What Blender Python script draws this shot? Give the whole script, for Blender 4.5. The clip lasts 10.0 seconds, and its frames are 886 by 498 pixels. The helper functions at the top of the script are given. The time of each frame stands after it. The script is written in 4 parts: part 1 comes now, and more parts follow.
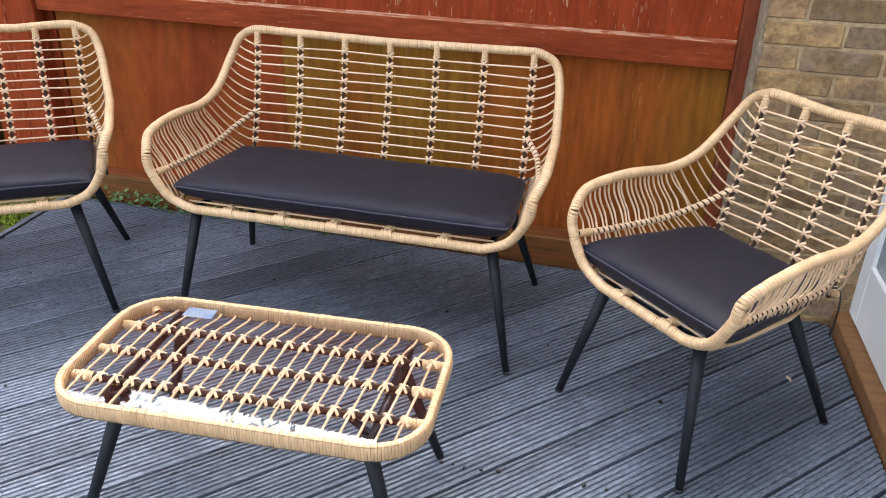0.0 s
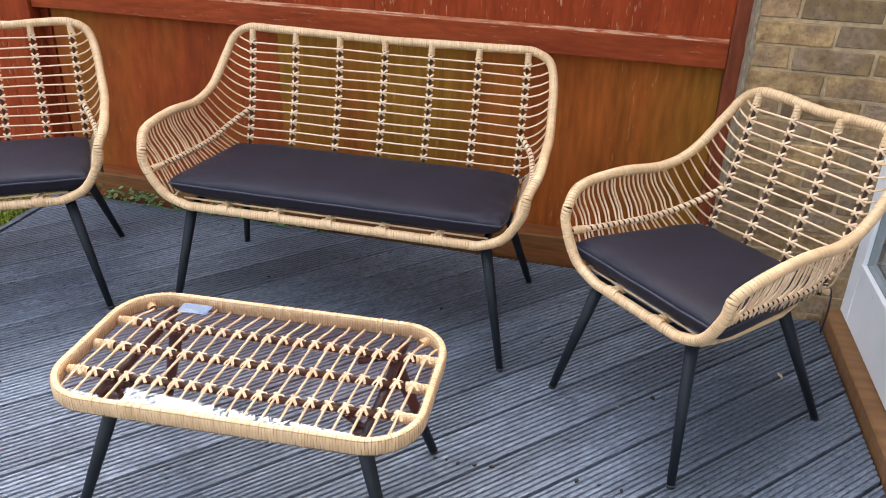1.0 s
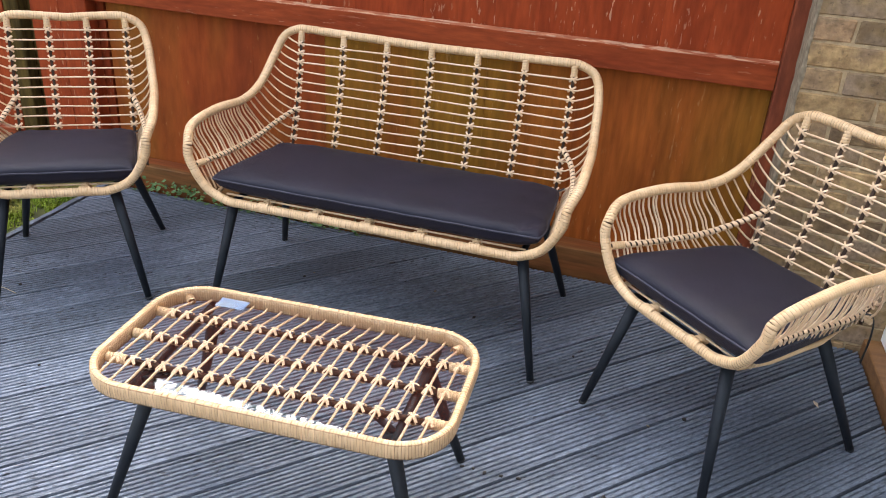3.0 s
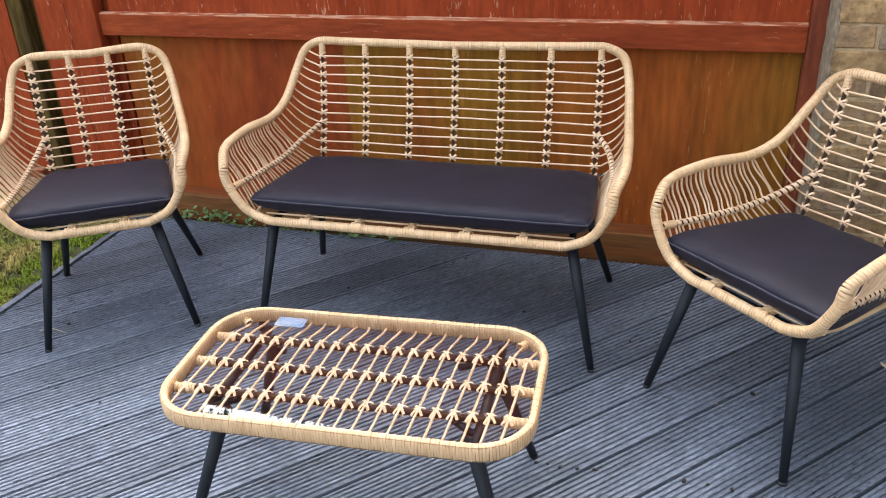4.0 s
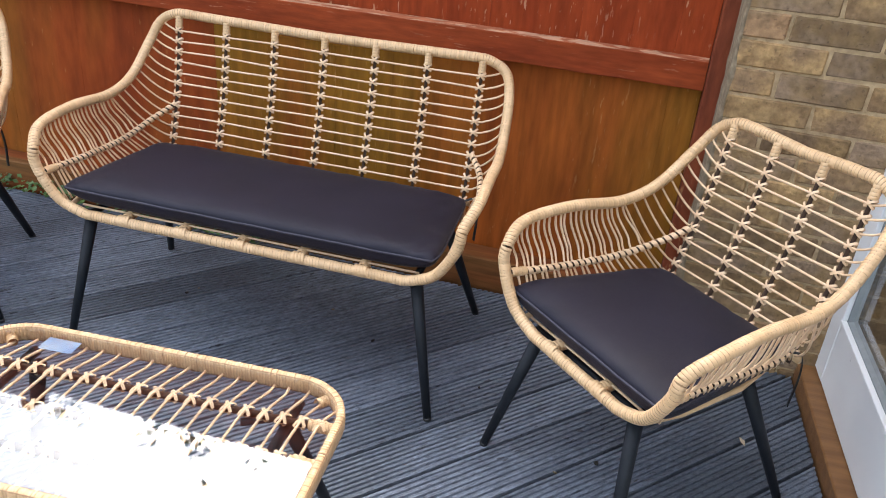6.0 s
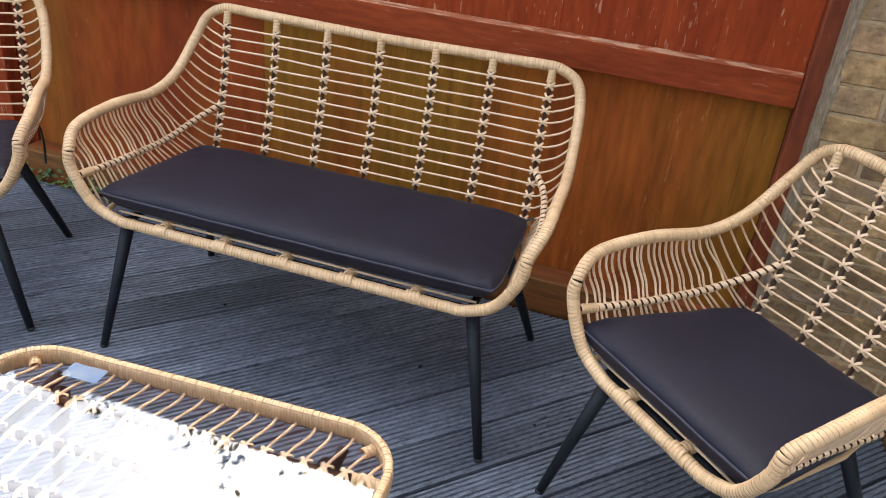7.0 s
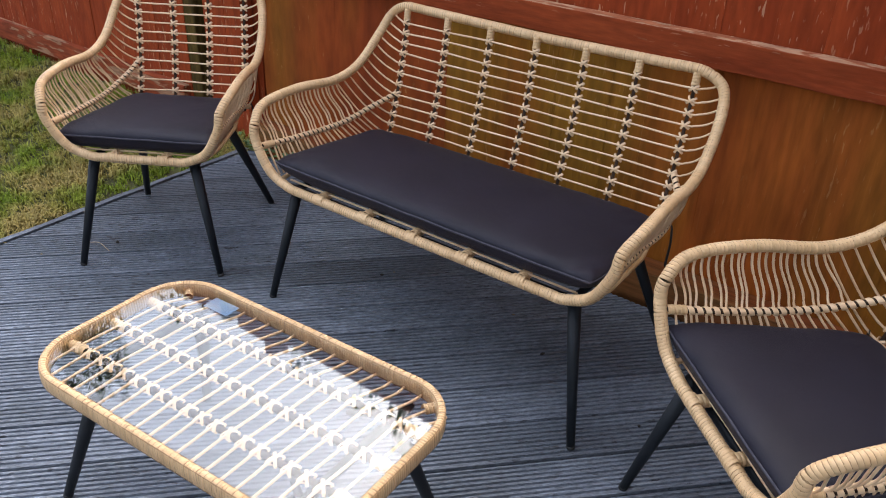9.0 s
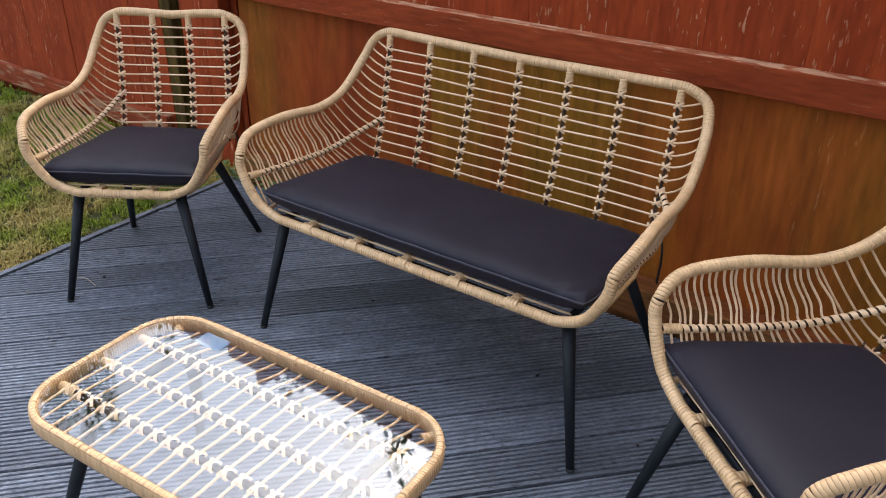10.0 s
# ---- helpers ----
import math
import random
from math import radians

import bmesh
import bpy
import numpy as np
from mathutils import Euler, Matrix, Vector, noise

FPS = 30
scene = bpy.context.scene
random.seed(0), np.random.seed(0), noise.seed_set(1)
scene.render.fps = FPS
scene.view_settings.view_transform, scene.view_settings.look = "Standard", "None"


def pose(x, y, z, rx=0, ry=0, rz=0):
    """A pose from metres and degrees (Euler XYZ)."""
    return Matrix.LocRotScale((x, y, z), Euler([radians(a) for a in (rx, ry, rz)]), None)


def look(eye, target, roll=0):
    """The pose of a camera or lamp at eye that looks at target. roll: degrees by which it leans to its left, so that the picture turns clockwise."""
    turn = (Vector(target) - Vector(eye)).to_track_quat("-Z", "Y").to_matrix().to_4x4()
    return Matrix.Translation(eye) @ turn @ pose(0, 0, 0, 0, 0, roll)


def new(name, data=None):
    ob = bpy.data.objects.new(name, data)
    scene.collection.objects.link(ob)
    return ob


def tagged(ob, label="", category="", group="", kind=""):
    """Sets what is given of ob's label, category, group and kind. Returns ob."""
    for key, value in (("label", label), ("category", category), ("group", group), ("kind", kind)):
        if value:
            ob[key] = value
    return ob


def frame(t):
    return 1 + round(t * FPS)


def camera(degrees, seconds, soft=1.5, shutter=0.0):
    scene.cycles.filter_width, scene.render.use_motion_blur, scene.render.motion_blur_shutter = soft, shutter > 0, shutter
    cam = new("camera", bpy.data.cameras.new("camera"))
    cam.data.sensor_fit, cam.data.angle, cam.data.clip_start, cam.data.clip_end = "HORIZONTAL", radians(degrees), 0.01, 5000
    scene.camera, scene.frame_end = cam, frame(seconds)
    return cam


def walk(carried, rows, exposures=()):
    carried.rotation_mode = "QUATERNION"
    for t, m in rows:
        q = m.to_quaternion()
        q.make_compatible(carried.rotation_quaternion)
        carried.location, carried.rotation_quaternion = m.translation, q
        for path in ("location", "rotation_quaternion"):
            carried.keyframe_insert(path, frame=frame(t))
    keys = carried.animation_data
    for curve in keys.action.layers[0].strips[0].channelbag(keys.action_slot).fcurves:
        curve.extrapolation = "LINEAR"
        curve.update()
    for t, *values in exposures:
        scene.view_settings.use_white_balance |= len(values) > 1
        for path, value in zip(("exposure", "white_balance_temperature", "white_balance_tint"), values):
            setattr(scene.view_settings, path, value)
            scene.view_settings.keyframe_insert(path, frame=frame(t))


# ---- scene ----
cam = camera(57.3, 10.0, soft=1.0)
PATH = [
    (0, (0.893, 0.01, 1.441), (0.429, 1.729, 0.529), 1.4),
    (0.5, (0.899, 0.009, 1.44), (0.438, 1.727, 0.527), 1.7),
    (1, (0.899, -0.003, 1.439), (0.447, 1.719, 0.527), 1.7),
    (1.5, (0.909, -0.012, 1.439), (0.46, 1.714, 0.534), 1.6),
    (2, (0.903, -0.01, 1.438), (0.464, 1.725, 0.546), 1.8),
    (2.2, (0.902, -0.01, 1.44), (0.463, 1.726, 0.549), 1.8),
    (3.5, (0.836, -0.017, 1.434), (0.224, 1.661, 0.533), 3.0),
    (4, (0.785, -0.025, 1.428), (0.224, 1.672, 0.531), -2.7),
    (4.5, (0.824, 0.025, 1.424), (0.564, 1.788, 0.517), -0.3),
    (5, (0.974, 0.141, 1.438), (0.657, 1.892, 0.526), 6.2),
    (5.2, (1.014, 0.17, 1.432), (0.631, 1.907, 0.518), 7.3),
    (6.3, (0.929, 0.418, 1.413), (0.507, 2.132, 0.473), 4.2),
    (6.5, (0.893, 0.46, 1.399), (0.511, 2.196, 0.483), 2.5),
    (7, (0.871, 0.519, 1.401), (0.357, 2.196, 0.44), 5.8),
    (7.5, (1.074, 0.578, 1.424), (0.118, 1.998, 0.39), 5.0),
    (8, (1.177, 0.574, 1.43), (0.044, 1.847, 0.384), 2.1),
    (8.5, (1.214, 0.565, 1.43), (0.138, 1.912, 0.417), 1.9),
    (9, (1.22, 0.568, 1.434), (0.168, 1.953, 0.446), 2.1),
    (9.5, (1.212, 0.571, 1.445), (0.173, 1.979, 0.478), 1.4),
    (10, (1.201, 0.575, 1.445), (0.161, 1.996, 0.497), 0.6),
]
EXPOSURES = [(0.0, 2.65), (3.5, 2.62), (5.0, 2.69), (6.5, 2.49), (7.0, 2.38), (8.0, 2.13), (10.0, 2.09)]
walk(cam, [(t, look(eye, target, roll)) for t, eye, target, roll in PATH], EXPOSURES)

# ---- world, sun, exposure ----
world = bpy.data.worlds.new("overcast_sky")
scene.world = world
world.use_nodes = True
wn, wl = world.node_tree.nodes, world.node_tree.links
sky = wn.new("ShaderNodeTexSky")
sky.sky_type, sky.sun_disc = "NISHITA", False
sky.sun_elevation, sky.sun_rotation = radians(48), radians(-9)
sky.air_density, sky.dust_density, sky.ozone_density = 1.0, 4.0, 1.0
soft_sky = wn.new("ShaderNodeHueSaturation")
soft_sky.inputs["Saturation"].default_value = 0.62
wl.new(sky.outputs[0], soft_sky.inputs["Color"])
wl.new(soft_sky.outputs[0], wn["Background"].inputs[0])
wn["Background"].inputs[1].default_value = 0.135
sun_data = bpy.data.lights.new("sun", "SUN")
sun_data.energy, sun_data.angle, sun_data.color = 0.22, radians(55), (1.0, 0.97, 0.93)
sun = new("sun", sun_data)
SUN_FROM = Vector((-0.25, -0.22, 0.94))
sun.matrix_world = look(SUN_FROM * 10, (0, 0, 0))


# ---- materials ----
def material(name, base, second, scale=8.0, rough=0.6, metal=0.0, stretch=(1, 1, 1), bump=0.0, bump_scale=60.0,
             island=0.0, random=0.0, fleck=None, fleck_scale=30.0, fleck_cut=0.62, fleck_amount=1.0, coat=0.0, third=None, third_scale=1.5, sheen=0.0, spec=0.5, shift=True, grain=0.0, grain_scale=30.0, patch=0.0):
    """Procedural surface: two colours by noise, a third at a larger scale, flecks of wear, bump, variation by piece."""
    m = bpy.data.materials.new(name)
    m.use_nodes = True
    n, l = m.node_tree.nodes, m.node_tree.links
    b = n["Principled BSDF"]
    b.inputs["Roughness"].default_value, b.inputs["Metallic"].default_value = rough, metal
    b.inputs["Specular IOR Level"].default_value = spec
    if coat:
        b.inputs["Coat Weight"].default_value, b.inputs["Coat Roughness"].default_value = coat, 0.25
    if sheen:
        b.inputs["Sheen Weight"].default_value, b.inputs["Sheen Roughness"].default_value = sheen, 0.5
    tc, mp = n.new("ShaderNodeTexCoord"), n.new("ShaderNodeMapping")
    mp.inputs["Scale"].default_value = stretch
    l.new(tc.outputs["Object"], mp.inputs["Vector"])
    vec = mp.outputs["Vector"]
    info = n.new("ShaderNodeObjectInfo")
    if random and shift:
        add = n.new("ShaderNodeVectorMath")
        add.operation = "ADD"
        far = n.new("ShaderNodeMath")
        far.operation = "MULTIPLY"
        far.inputs[1].default_value = 37.0
        l.new(info.outputs["Random"], far.inputs[0])
        l.new(vec, add.inputs[0])
        l.new(far.outputs[0], add.inputs[1])
        vec = add.outputs[0]

    def noise_tex(sc, detail=5.0):
        t = n.new("ShaderNodeTexNoise")
        t.inputs["Scale"].default_value, t.inputs["Detail"].default_value = sc, detail
        l.new(vec, t.inputs["Vector"])
        return t.outputs["Fac"]

    def ramp(src, lo, hi):
        r = n.new("ShaderNodeMapRange")
        r.inputs["From Min"].default_value, r.inputs["From Max"].default_value = lo, hi
        l.new(src, r.inputs["Value"])
        return r.outputs[0]

    def blend(fac, a, c, mode="MIX"):
        x = n.new("ShaderNodeMix")
        x.data_type, x.blend_type = "RGBA", mode
        if isinstance(fac, float):
            x.inputs[0].default_value = fac
        else:
            l.new(fac, x.inputs[0])
        for k, v in ((6, a), (7, c)):
            if isinstance(v, tuple):
                x.inputs[k].default_value = (*v, 1)
            else:
                l.new(v, x.inputs[k])
        return x.outputs[2]

    col = blend(ramp(noise_tex(scale), 0.35, 0.65), base, second)
    if third:
        col = blend(ramp(noise_tex(third_scale, 3.0), 0.42, 0.62), col, third)
    if fleck:
        f = ramp(noise_tex(fleck_scale, 6.0), fleck_cut, fleck_cut + 0.04)
        if patch:
            k = n.new("ShaderNodeMath")
            k.operation = "MULTIPLY"
            l.new(f, k.inputs[0])
            l.new(ramp(noise_tex(patch, 3.0), 0.42, 0.60), k.inputs[1])
            f = k.outputs[0]
        if fleck_amount < 1:
            k = n.new("ShaderNodeMath")
            k.operation = "MULTIPLY"
            k.inputs[1].default_value = fleck_amount
            l.new(f, k.inputs[0])
            f = k.outputs[0]
        col = blend(f, col, fleck)
    if grain:
        r = n.new("ShaderNodeMapRange")
        r.inputs["From Min"].default_value, r.inputs["From Max"].default_value = 0.32, 0.68
        r.inputs["To Min"].default_value, r.inputs["To Max"].default_value = 1 - grain, 1 + grain * 0.55
        l.new(noise_tex(grain_scale, 8.0), r.inputs["Value"])
        h = n.new("ShaderNodeHueSaturation")
        l.new(r.outputs[0], h.inputs["Value"])
        l.new(col, h.inputs["Color"])
        col = h.outputs[0]
    for amount, src in ((island, "island"), (random, "object")):
        if amount:
            if src == "island":
                g = n.new("ShaderNodeNewGeometry").outputs["Random Per Island"]
            else:
                g = info.outputs["Random"]
            r = n.new("ShaderNodeMapRange")
            r.inputs["To Min"].default_value, r.inputs["To Max"].default_value = 1 - amount, 1 + amount * 0.6
            l.new(g, r.inputs["Value"])
            h = n.new("ShaderNodeHueSaturation")
            l.new(r.outputs[0], h.inputs["Value"])
            l.new(col, h.inputs["Color"])
            col = h.outputs[0]
    l.new(col, b.inputs["Base Color"])
    if bump:
        bp = n.new("ShaderNodeBump")
        bp.inputs["Strength"].default_value, bp.inputs["Distance"].default_value = bump, 0.004
        l.new(noise_tex(bump_scale), bp.inputs["Height"])
        l.new(bp.outputs[0], b.inputs["Normal"])
    return m


RATTAN = material("rattan", (0.70, 0.47, 0.26), (0.61, 0.39, 0.20), 14, 0.42, island=0.10, bump=0.15, bump_scale=300)
CANE = material("cane", (0.78, 0.555, 0.35), (0.67, 0.445, 0.26), 20, 0.45, island=0.12, bump=0.1, bump_scale=300)
UNDER = material("binding_core", (0.36, 0.215, 0.105), (0.28, 0.16, 0.075), 40, 0.6)
CORE = material("dark_core", (0.070, 0.044, 0.031), (0.040, 0.026, 0.019), 40, 0.8, spec=0.06)
METAL = material("coated_metal", (0.012, 0.0145, 0.019), (0.009, 0.0115, 0.015), 30, 0.5, bump=0.08, bump_scale=500, spec=0.25)
RUBBER = material("rubber", (0.012, 0.012, 0.013), (0.02, 0.02, 0.02), 60, 0.7)
FABRIC = material("cushion_fabric", (0.0126, 0.0114, 0.0216), (0.0090, 0.0083, 0.0160), 5, 0.5, bump=0.25, bump_scale=700, sheen=0.02, spec=0.20)
# piping: paler than the fabric, the light it catches put into its colour
PIPING_LIT = material("cushion_piping_lit", (0.045, 0.043, 0.058), (0.034, 0.032, 0.046), 60, 0.6, spec=0.25)
DECK = material("grey_deck_paint", (0.187, 0.215, 0.263), (0.129, 0.150, 0.189), 7, 0.5, stretch=(1.6, 5, 5), bump=0.7, bump_scale=55, random=0.13,
                fleck=(0.040, 0.045, 0.055), fleck_scale=20, fleck_cut=0.61, patch=1.1, third=(0.098, 0.115, 0.143), third_scale=0.8, grain=0.42, grain_scale=34)
DIRT = material("dark_soil", (0.02, 0.017, 0.014), (0.035, 0.03, 0.022), 20, 0.95, bump=0.6)
RED = material("red_fence_stain", (0.31, 0.050, 0.012), (0.225, 0.033, 0.008), 2.2, 0.8, stretch=(4, 4, 0.8), bump=0.5, bump_scale=26, random=0.05, spec=0.15,
               fleck=(0.56, 0.30, 0.17), fleck_scale=24, fleck_cut=0.62, fleck_amount=0.62, patch=0.9, grain=0.20, grain_scale=14)
RAIL = material("red_rail_stain", (0.30, 0.056, 0.015), (0.22, 0.037, 0.010), 3, 0.8, spec=0.15, stretch=(0.8, 5, 5), bump=0.4, bump_scale=26, random=0.06,
                fleck=(0.52, 0.27, 0.16), fleck_scale=20, fleck_cut=0.64, fleck_amount=0.6, patch=1.2, grain=0.24, grain_scale=14)
# flaked wear, with the sky light on the chamfer put into its paler base
WORN_LIT = material("worn_lit_rail_edge", (0.36, 0.125, 0.060), (0.27, 0.070, 0.030), 6, 0.85, stretch=(0.8, 5, 5), bump=0.5, bump_scale=26, spec=0.15,
                fleck=(0.55, 0.34, 0.21), fleck_scale=16, fleck_cut=0.50, fleck_amount=0.6, grain=0.3, grain_scale=20)
ORANGE = material("orange_fence_stain", (0.37, 0.095, 0.014), (0.24, 0.053, 0.009), 1.9, 0.8, stretch=(4, 4, 0.6), bump=0.5, bump_scale=20, random=0.05, spec=0.15, shift=False,
                  third=(0.27, 0.118, 0.013), third_scale=0.55, fleck=(0.46, 0.22, 0.08), fleck_scale=26, fleck_cut=0.64, fleck_amount=0.45, patch=1.5, grain=0.26, grain_scale=11)
KICK = material("kickboard_stain", (0.25, 0.07, 0.018), (0.17, 0.045, 0.014), 5, 0.7, spec=0.2, stretch=(0.6, 6, 6), bump=0.4, bump_scale=16, third=(0.17, 0.075, 0.022), third_scale=1.5, grain=0.4, grain_scale=10)
POSTRED = material("flaking_post_stain", (0.24, 0.056, 0.021), (0.16, 0.036, 0.015), 4, 0.7, stretch=(4, 4, 1.0), bump=0.6, bump_scale=26, spec=0.2,
                   fleck=(0.46, 0.25, 0.11), fleck_scale=22, fleck_cut=0.60, fleck_amount=0.6, patch=1.6, grain=0.30, grain_scale=16)
SCUFFED = material("scuffed_rail_stain", (0.30, 0.06, 0.02), (0.20, 0.04, 0.015), 7, 0.85, stretch=(0.8, 5, 5), bump=0.5, bump_scale=18, spec=0.15,
                   fleck=(0.40, 0.25, 0.15), fleck_scale=6, fleck_cut=0.53, fleck_amount=0.6, grain=0.4, grain_scale=14)
RUSSET = material("russet_fence_stain", (0.31, 0.060, 0.012), (0.215, 0.038, 0.009), 1.3, 0.8, stretch=(3, 3, 0.8), bump=0.5, bump_scale=20, random=0.06, spec=0.15, shift=False,
                  third=(0.26, 0.100, 0.014), third_scale=0.6, fleck=(0.46, 0.22, 0.08), fleck_scale=26, fleck_cut=0.66, fleck_amount=0.4, patch=1.5, grain=0.20, grain_scale=11)
MOSSY = material("mossy_post_wood", (0.10, 0.062, 0.016), (0.055, 0.034, 0.010), 7, 0.9, spec=0.1, stretch=(5, 5, 0.7), bump=0.4, grain=0.4, grain_scale=12)
BRICK = material("stock_brick", (0.49, 0.315, 0.145), (0.28, 0.170, 0.080), 28, 0.9, bump=1.0, bump_scale=110, random=0.26, spec=0.2,
                 third=(0.25, 0.16, 0.09), third_scale=9, fleck=(0.07, 0.05, 0.035), fleck_scale=80, fleck_cut=0.63, fleck_amount=0.35, grain=0.28, grain_scale=60)
BRICK_DARK = material("smoked_brick", (0.34, 0.22, 0.105), (0.22, 0.14, 0.075), 30, 0.9, bump=1.0, bump_scale=110, random=0.22, spec=0.2,
                      third=(0.30, 0.205, 0.13), third_scale=11, fleck=(0.05, 0.04, 0.03), fleck_scale=80, fleck_cut=0.62, fleck_amount=0.35, grain=0.30, grain_scale=60)
BRICK_PINK = material("pinkish_brick", (0.47, 0.285, 0.15), (0.34, 0.20, 0.105), 28, 0.9, bump=1.0, bump_scale=110, random=0.2, spec=0.2,
                      third=(0.26, 0.185, 0.11), third_scale=9, fleck=(0.08, 0.05, 0.035), fleck_scale=70, fleck_cut=0.64, fleck_amount=0.35, grain=0.28, grain_scale=60)
MORTAR = material("mortar", (0.50, 0.36, 0.205), (0.34, 0.24, 0.135), 35, 0.95, bump=1.0, bump_scale=120, spec=0.2)
POINTING = material("pale_pointing", (0.30, 0.235, 0.155), (0.21, 0.16, 0.105), 30, 0.95, bump=1.0, bump_scale=90, spec=0.2, grain=0.3, grain_scale=50)
SILL = material("timber_sill", (0.24, 0.115, 0.04), (0.17, 0.075, 0.026), 6, 0.55, stretch=(6, 0.8, 6), bump=0.3, bump_scale=30)
WHITE = material("white_door_paint", (0.87, 0.87, 0.86), (0.80, 0.80, 0.80), 4, 0.4, bump=0.08, bump_scale=40, fleck=(0.35, 0.35, 0.34), fleck_scale=45, fleck_cut=0.74, fleck_amount=0.7)
SEAL = material("glazing_seal", (0.30, 0.32, 0.32), (0.24, 0.26, 0.26), 20, 0.5)
GRASS = material("grass", (0.138, 0.218, 0.015), (0.262, 0.310, 0.032), 4, 0.6, island=0.42, third=(0.40, 0.31, 0.10), third_scale=3.5, spec=0.2)
TURF = material("turf_soil", (0.075, 0.080, 0.018), (0.040, 0.036, 0.014), 9, 0.95, bump=0.8, bump_scale=40)
LEAF = material("leaf", (0.06, 0.13, 0.03), (0.10, 0.17, 0.05), 8, 0.45, island=0.35)
BARK = material("bark", (0.09, 0.07, 0.05), (0.05, 0.04, 0.03), 20, 0.9, bump=0.6)
STONE = material("grey_stone", (0.29, 0.24, 0.175), (0.17, 0.14, 0.10), 22, 0.9, spec=0.2, bump=0.8, random=0.25, grain=0.35, grain_scale=60)
PLASTER = material("inner_plaster", (0.62, 0.57, 0.50), (0.56, 0.51, 0.45), 2, 0.9)
BOARDS = material("inner_floor", (0.24, 0.14, 0.075), (0.17, 0.095, 0.05), 4, 0.5, stretch=(1, 8, 1))
STICKER = material("sticker_film", (0.20, 0.36, 0.62), (0.50, 0.60, 0.70), 26, 0.4)
STICKER.node_tree.nodes["Principled BSDF"].inputs["Alpha"].default_value = 0.45
WICKER = material("woven_fibre", (0.56, 0.45, 0.31), (0.46, 0.36, 0.24), 30, 0.8, island=0.2)
PINK = material("pink_plastic", (0.60, 0.10, 0.13), (0.5, 0.08, 0.10), 5, 0.4)
BLUE = material("blue_plastic", (0.05, 0.28, 0.40), (0.04, 0.22, 0.33), 5, 0.4)


def glass(name, ior, tint):
    m = bpy.data.materials.new(name)
    m.use_nodes = True
    b = m.node_tree.nodes["Principled BSDF"]
    b.inputs["Base Color"].default_value = (*tint, 1)
    b.inputs["Roughness"].default_value, b.inputs["IOR"].default_value = 0.0, ior
    b.inputs["Transmission Weight"].default_value = 1.0
    return m




def sheet_glass(name, straight, tint):
    """A thin clear sheet: straight through, with a mirror gloss that grows towards grazing. straight: the gloss seen head on."""
    m = bpy.data.materials.new(name)
    m.use_nodes = True
    n, l = m.node_tree.nodes, m.node_tree.links
    n.remove(n["Principled BSDF"])
    clear, gloss, mix, facing = n.new("ShaderNodeBsdfTransparent"), n.new("ShaderNodeBsdfGlossy"), n.new("ShaderNodeMixShader"), n.new("ShaderNodeLayerWeight")
    clear.inputs["Color"].default_value = (*tint, 1)
    gloss.inputs["Color"].default_value, gloss.inputs["Roughness"].default_value = (1, 1, 1, 1), 0.0
    facing.inputs["Blend"].default_value = 0.5
    power, amount = n.new("ShaderNodeMath"), n.new("ShaderNodeMapRange")
    power.operation, power.inputs[1].default_value = "POWER", 5.0
    amount.inputs["To Min"].default_value = straight
    l.new(facing.outputs["Facing"], power.inputs[0])
    l.new(power.outputs[0], amount.inputs["Value"])
    l.new(amount.outputs[0], mix.inputs[0])
    l.new(clear.outputs[0], mix.inputs[1])
    l.new(gloss.outputs[0], mix.inputs[2])
    l.new(mix.outputs[0], n["Material Output"].inputs["Surface"])
    return m


TABLE_GLASS = sheet_glass("table_glass", 0.080, (0.975, 0.985, 0.985))
WINDOW_GLASS = glass("window_glass", 1.5, (0.98, 0.99, 0.99))


# ---- building helpers ----
class Pile:
    """Collects vertices and faces for one mesh."""

    def __init__(self):
        self.v, self.f = [], []

    def add(self, verts, faces):
        o = len(self.v)
        self.v.extend(tuple(p) for p in verts)
        self.f.extend(tuple(i + o for i in f) for f in faces)

    def mesh(self, name, mat, smooth=True):
        me = bpy.data.meshes.new(name)
        me.from_pydata(self.v, [], self.f)
        me.materials.append(mat)
        if smooth:
            me.polygons.foreach_set("use_smooth", [True] * len(me.polygons))
        me.update()
        return me


def part(name, pile, mat, parent, label="", smooth=True):
    """Links a pile or a bmesh as one mesh object under a thing or a part."""
    if isinstance(pile, Pile):
        me = pile.mesh(name, mat, smooth)
    else:
        me = bpy.data.meshes.new(name)
        pile.to_mesh(me)
        pile.free()
        me.materials.append(mat)
        if smooth:
            me.polygons.foreach_set("use_smooth", [True] * len(me.polygons))
    ob = new(name, me)
    if parent:
        ob.parent = parent
    return tagged(ob, label) if label else ob


def share(name, me, parent, m):
    ob = new(name, me)
    ob.parent = parent
    ob.matrix_local = m
    return ob


def thing(name, label, category, group="", kind="", at=None):
    ob = new(name)
    ob.empty_display_size = 0.1
    if at:
        ob.matrix_world = at
    return tagged(ob, label, category, group, kind)


def box(x0, x1, y0, y1, z0, z1, bevel=0.002, jitter=0.0):
    bm = bmesh.new()
    bmesh.ops.create_cube(bm, size=1)
    for v in bm.verts:
        v.co = Vector((x0 + (v.co.x + 0.5) * (x1 - x0), y0 + (v.co.y + 0.5) * (y1 - y0), z0 + (v.co.z + 0.5) * (z1 - z0)))
        if jitter:
            v.co += Vector([random.uniform(-jitter, jitter) for _ in range(3)])
    if bevel:
        bmesh.ops.bevel(bm, geom=bm.edges[:], offset=bevel, segments=1, affect="EDGES")
    return bm


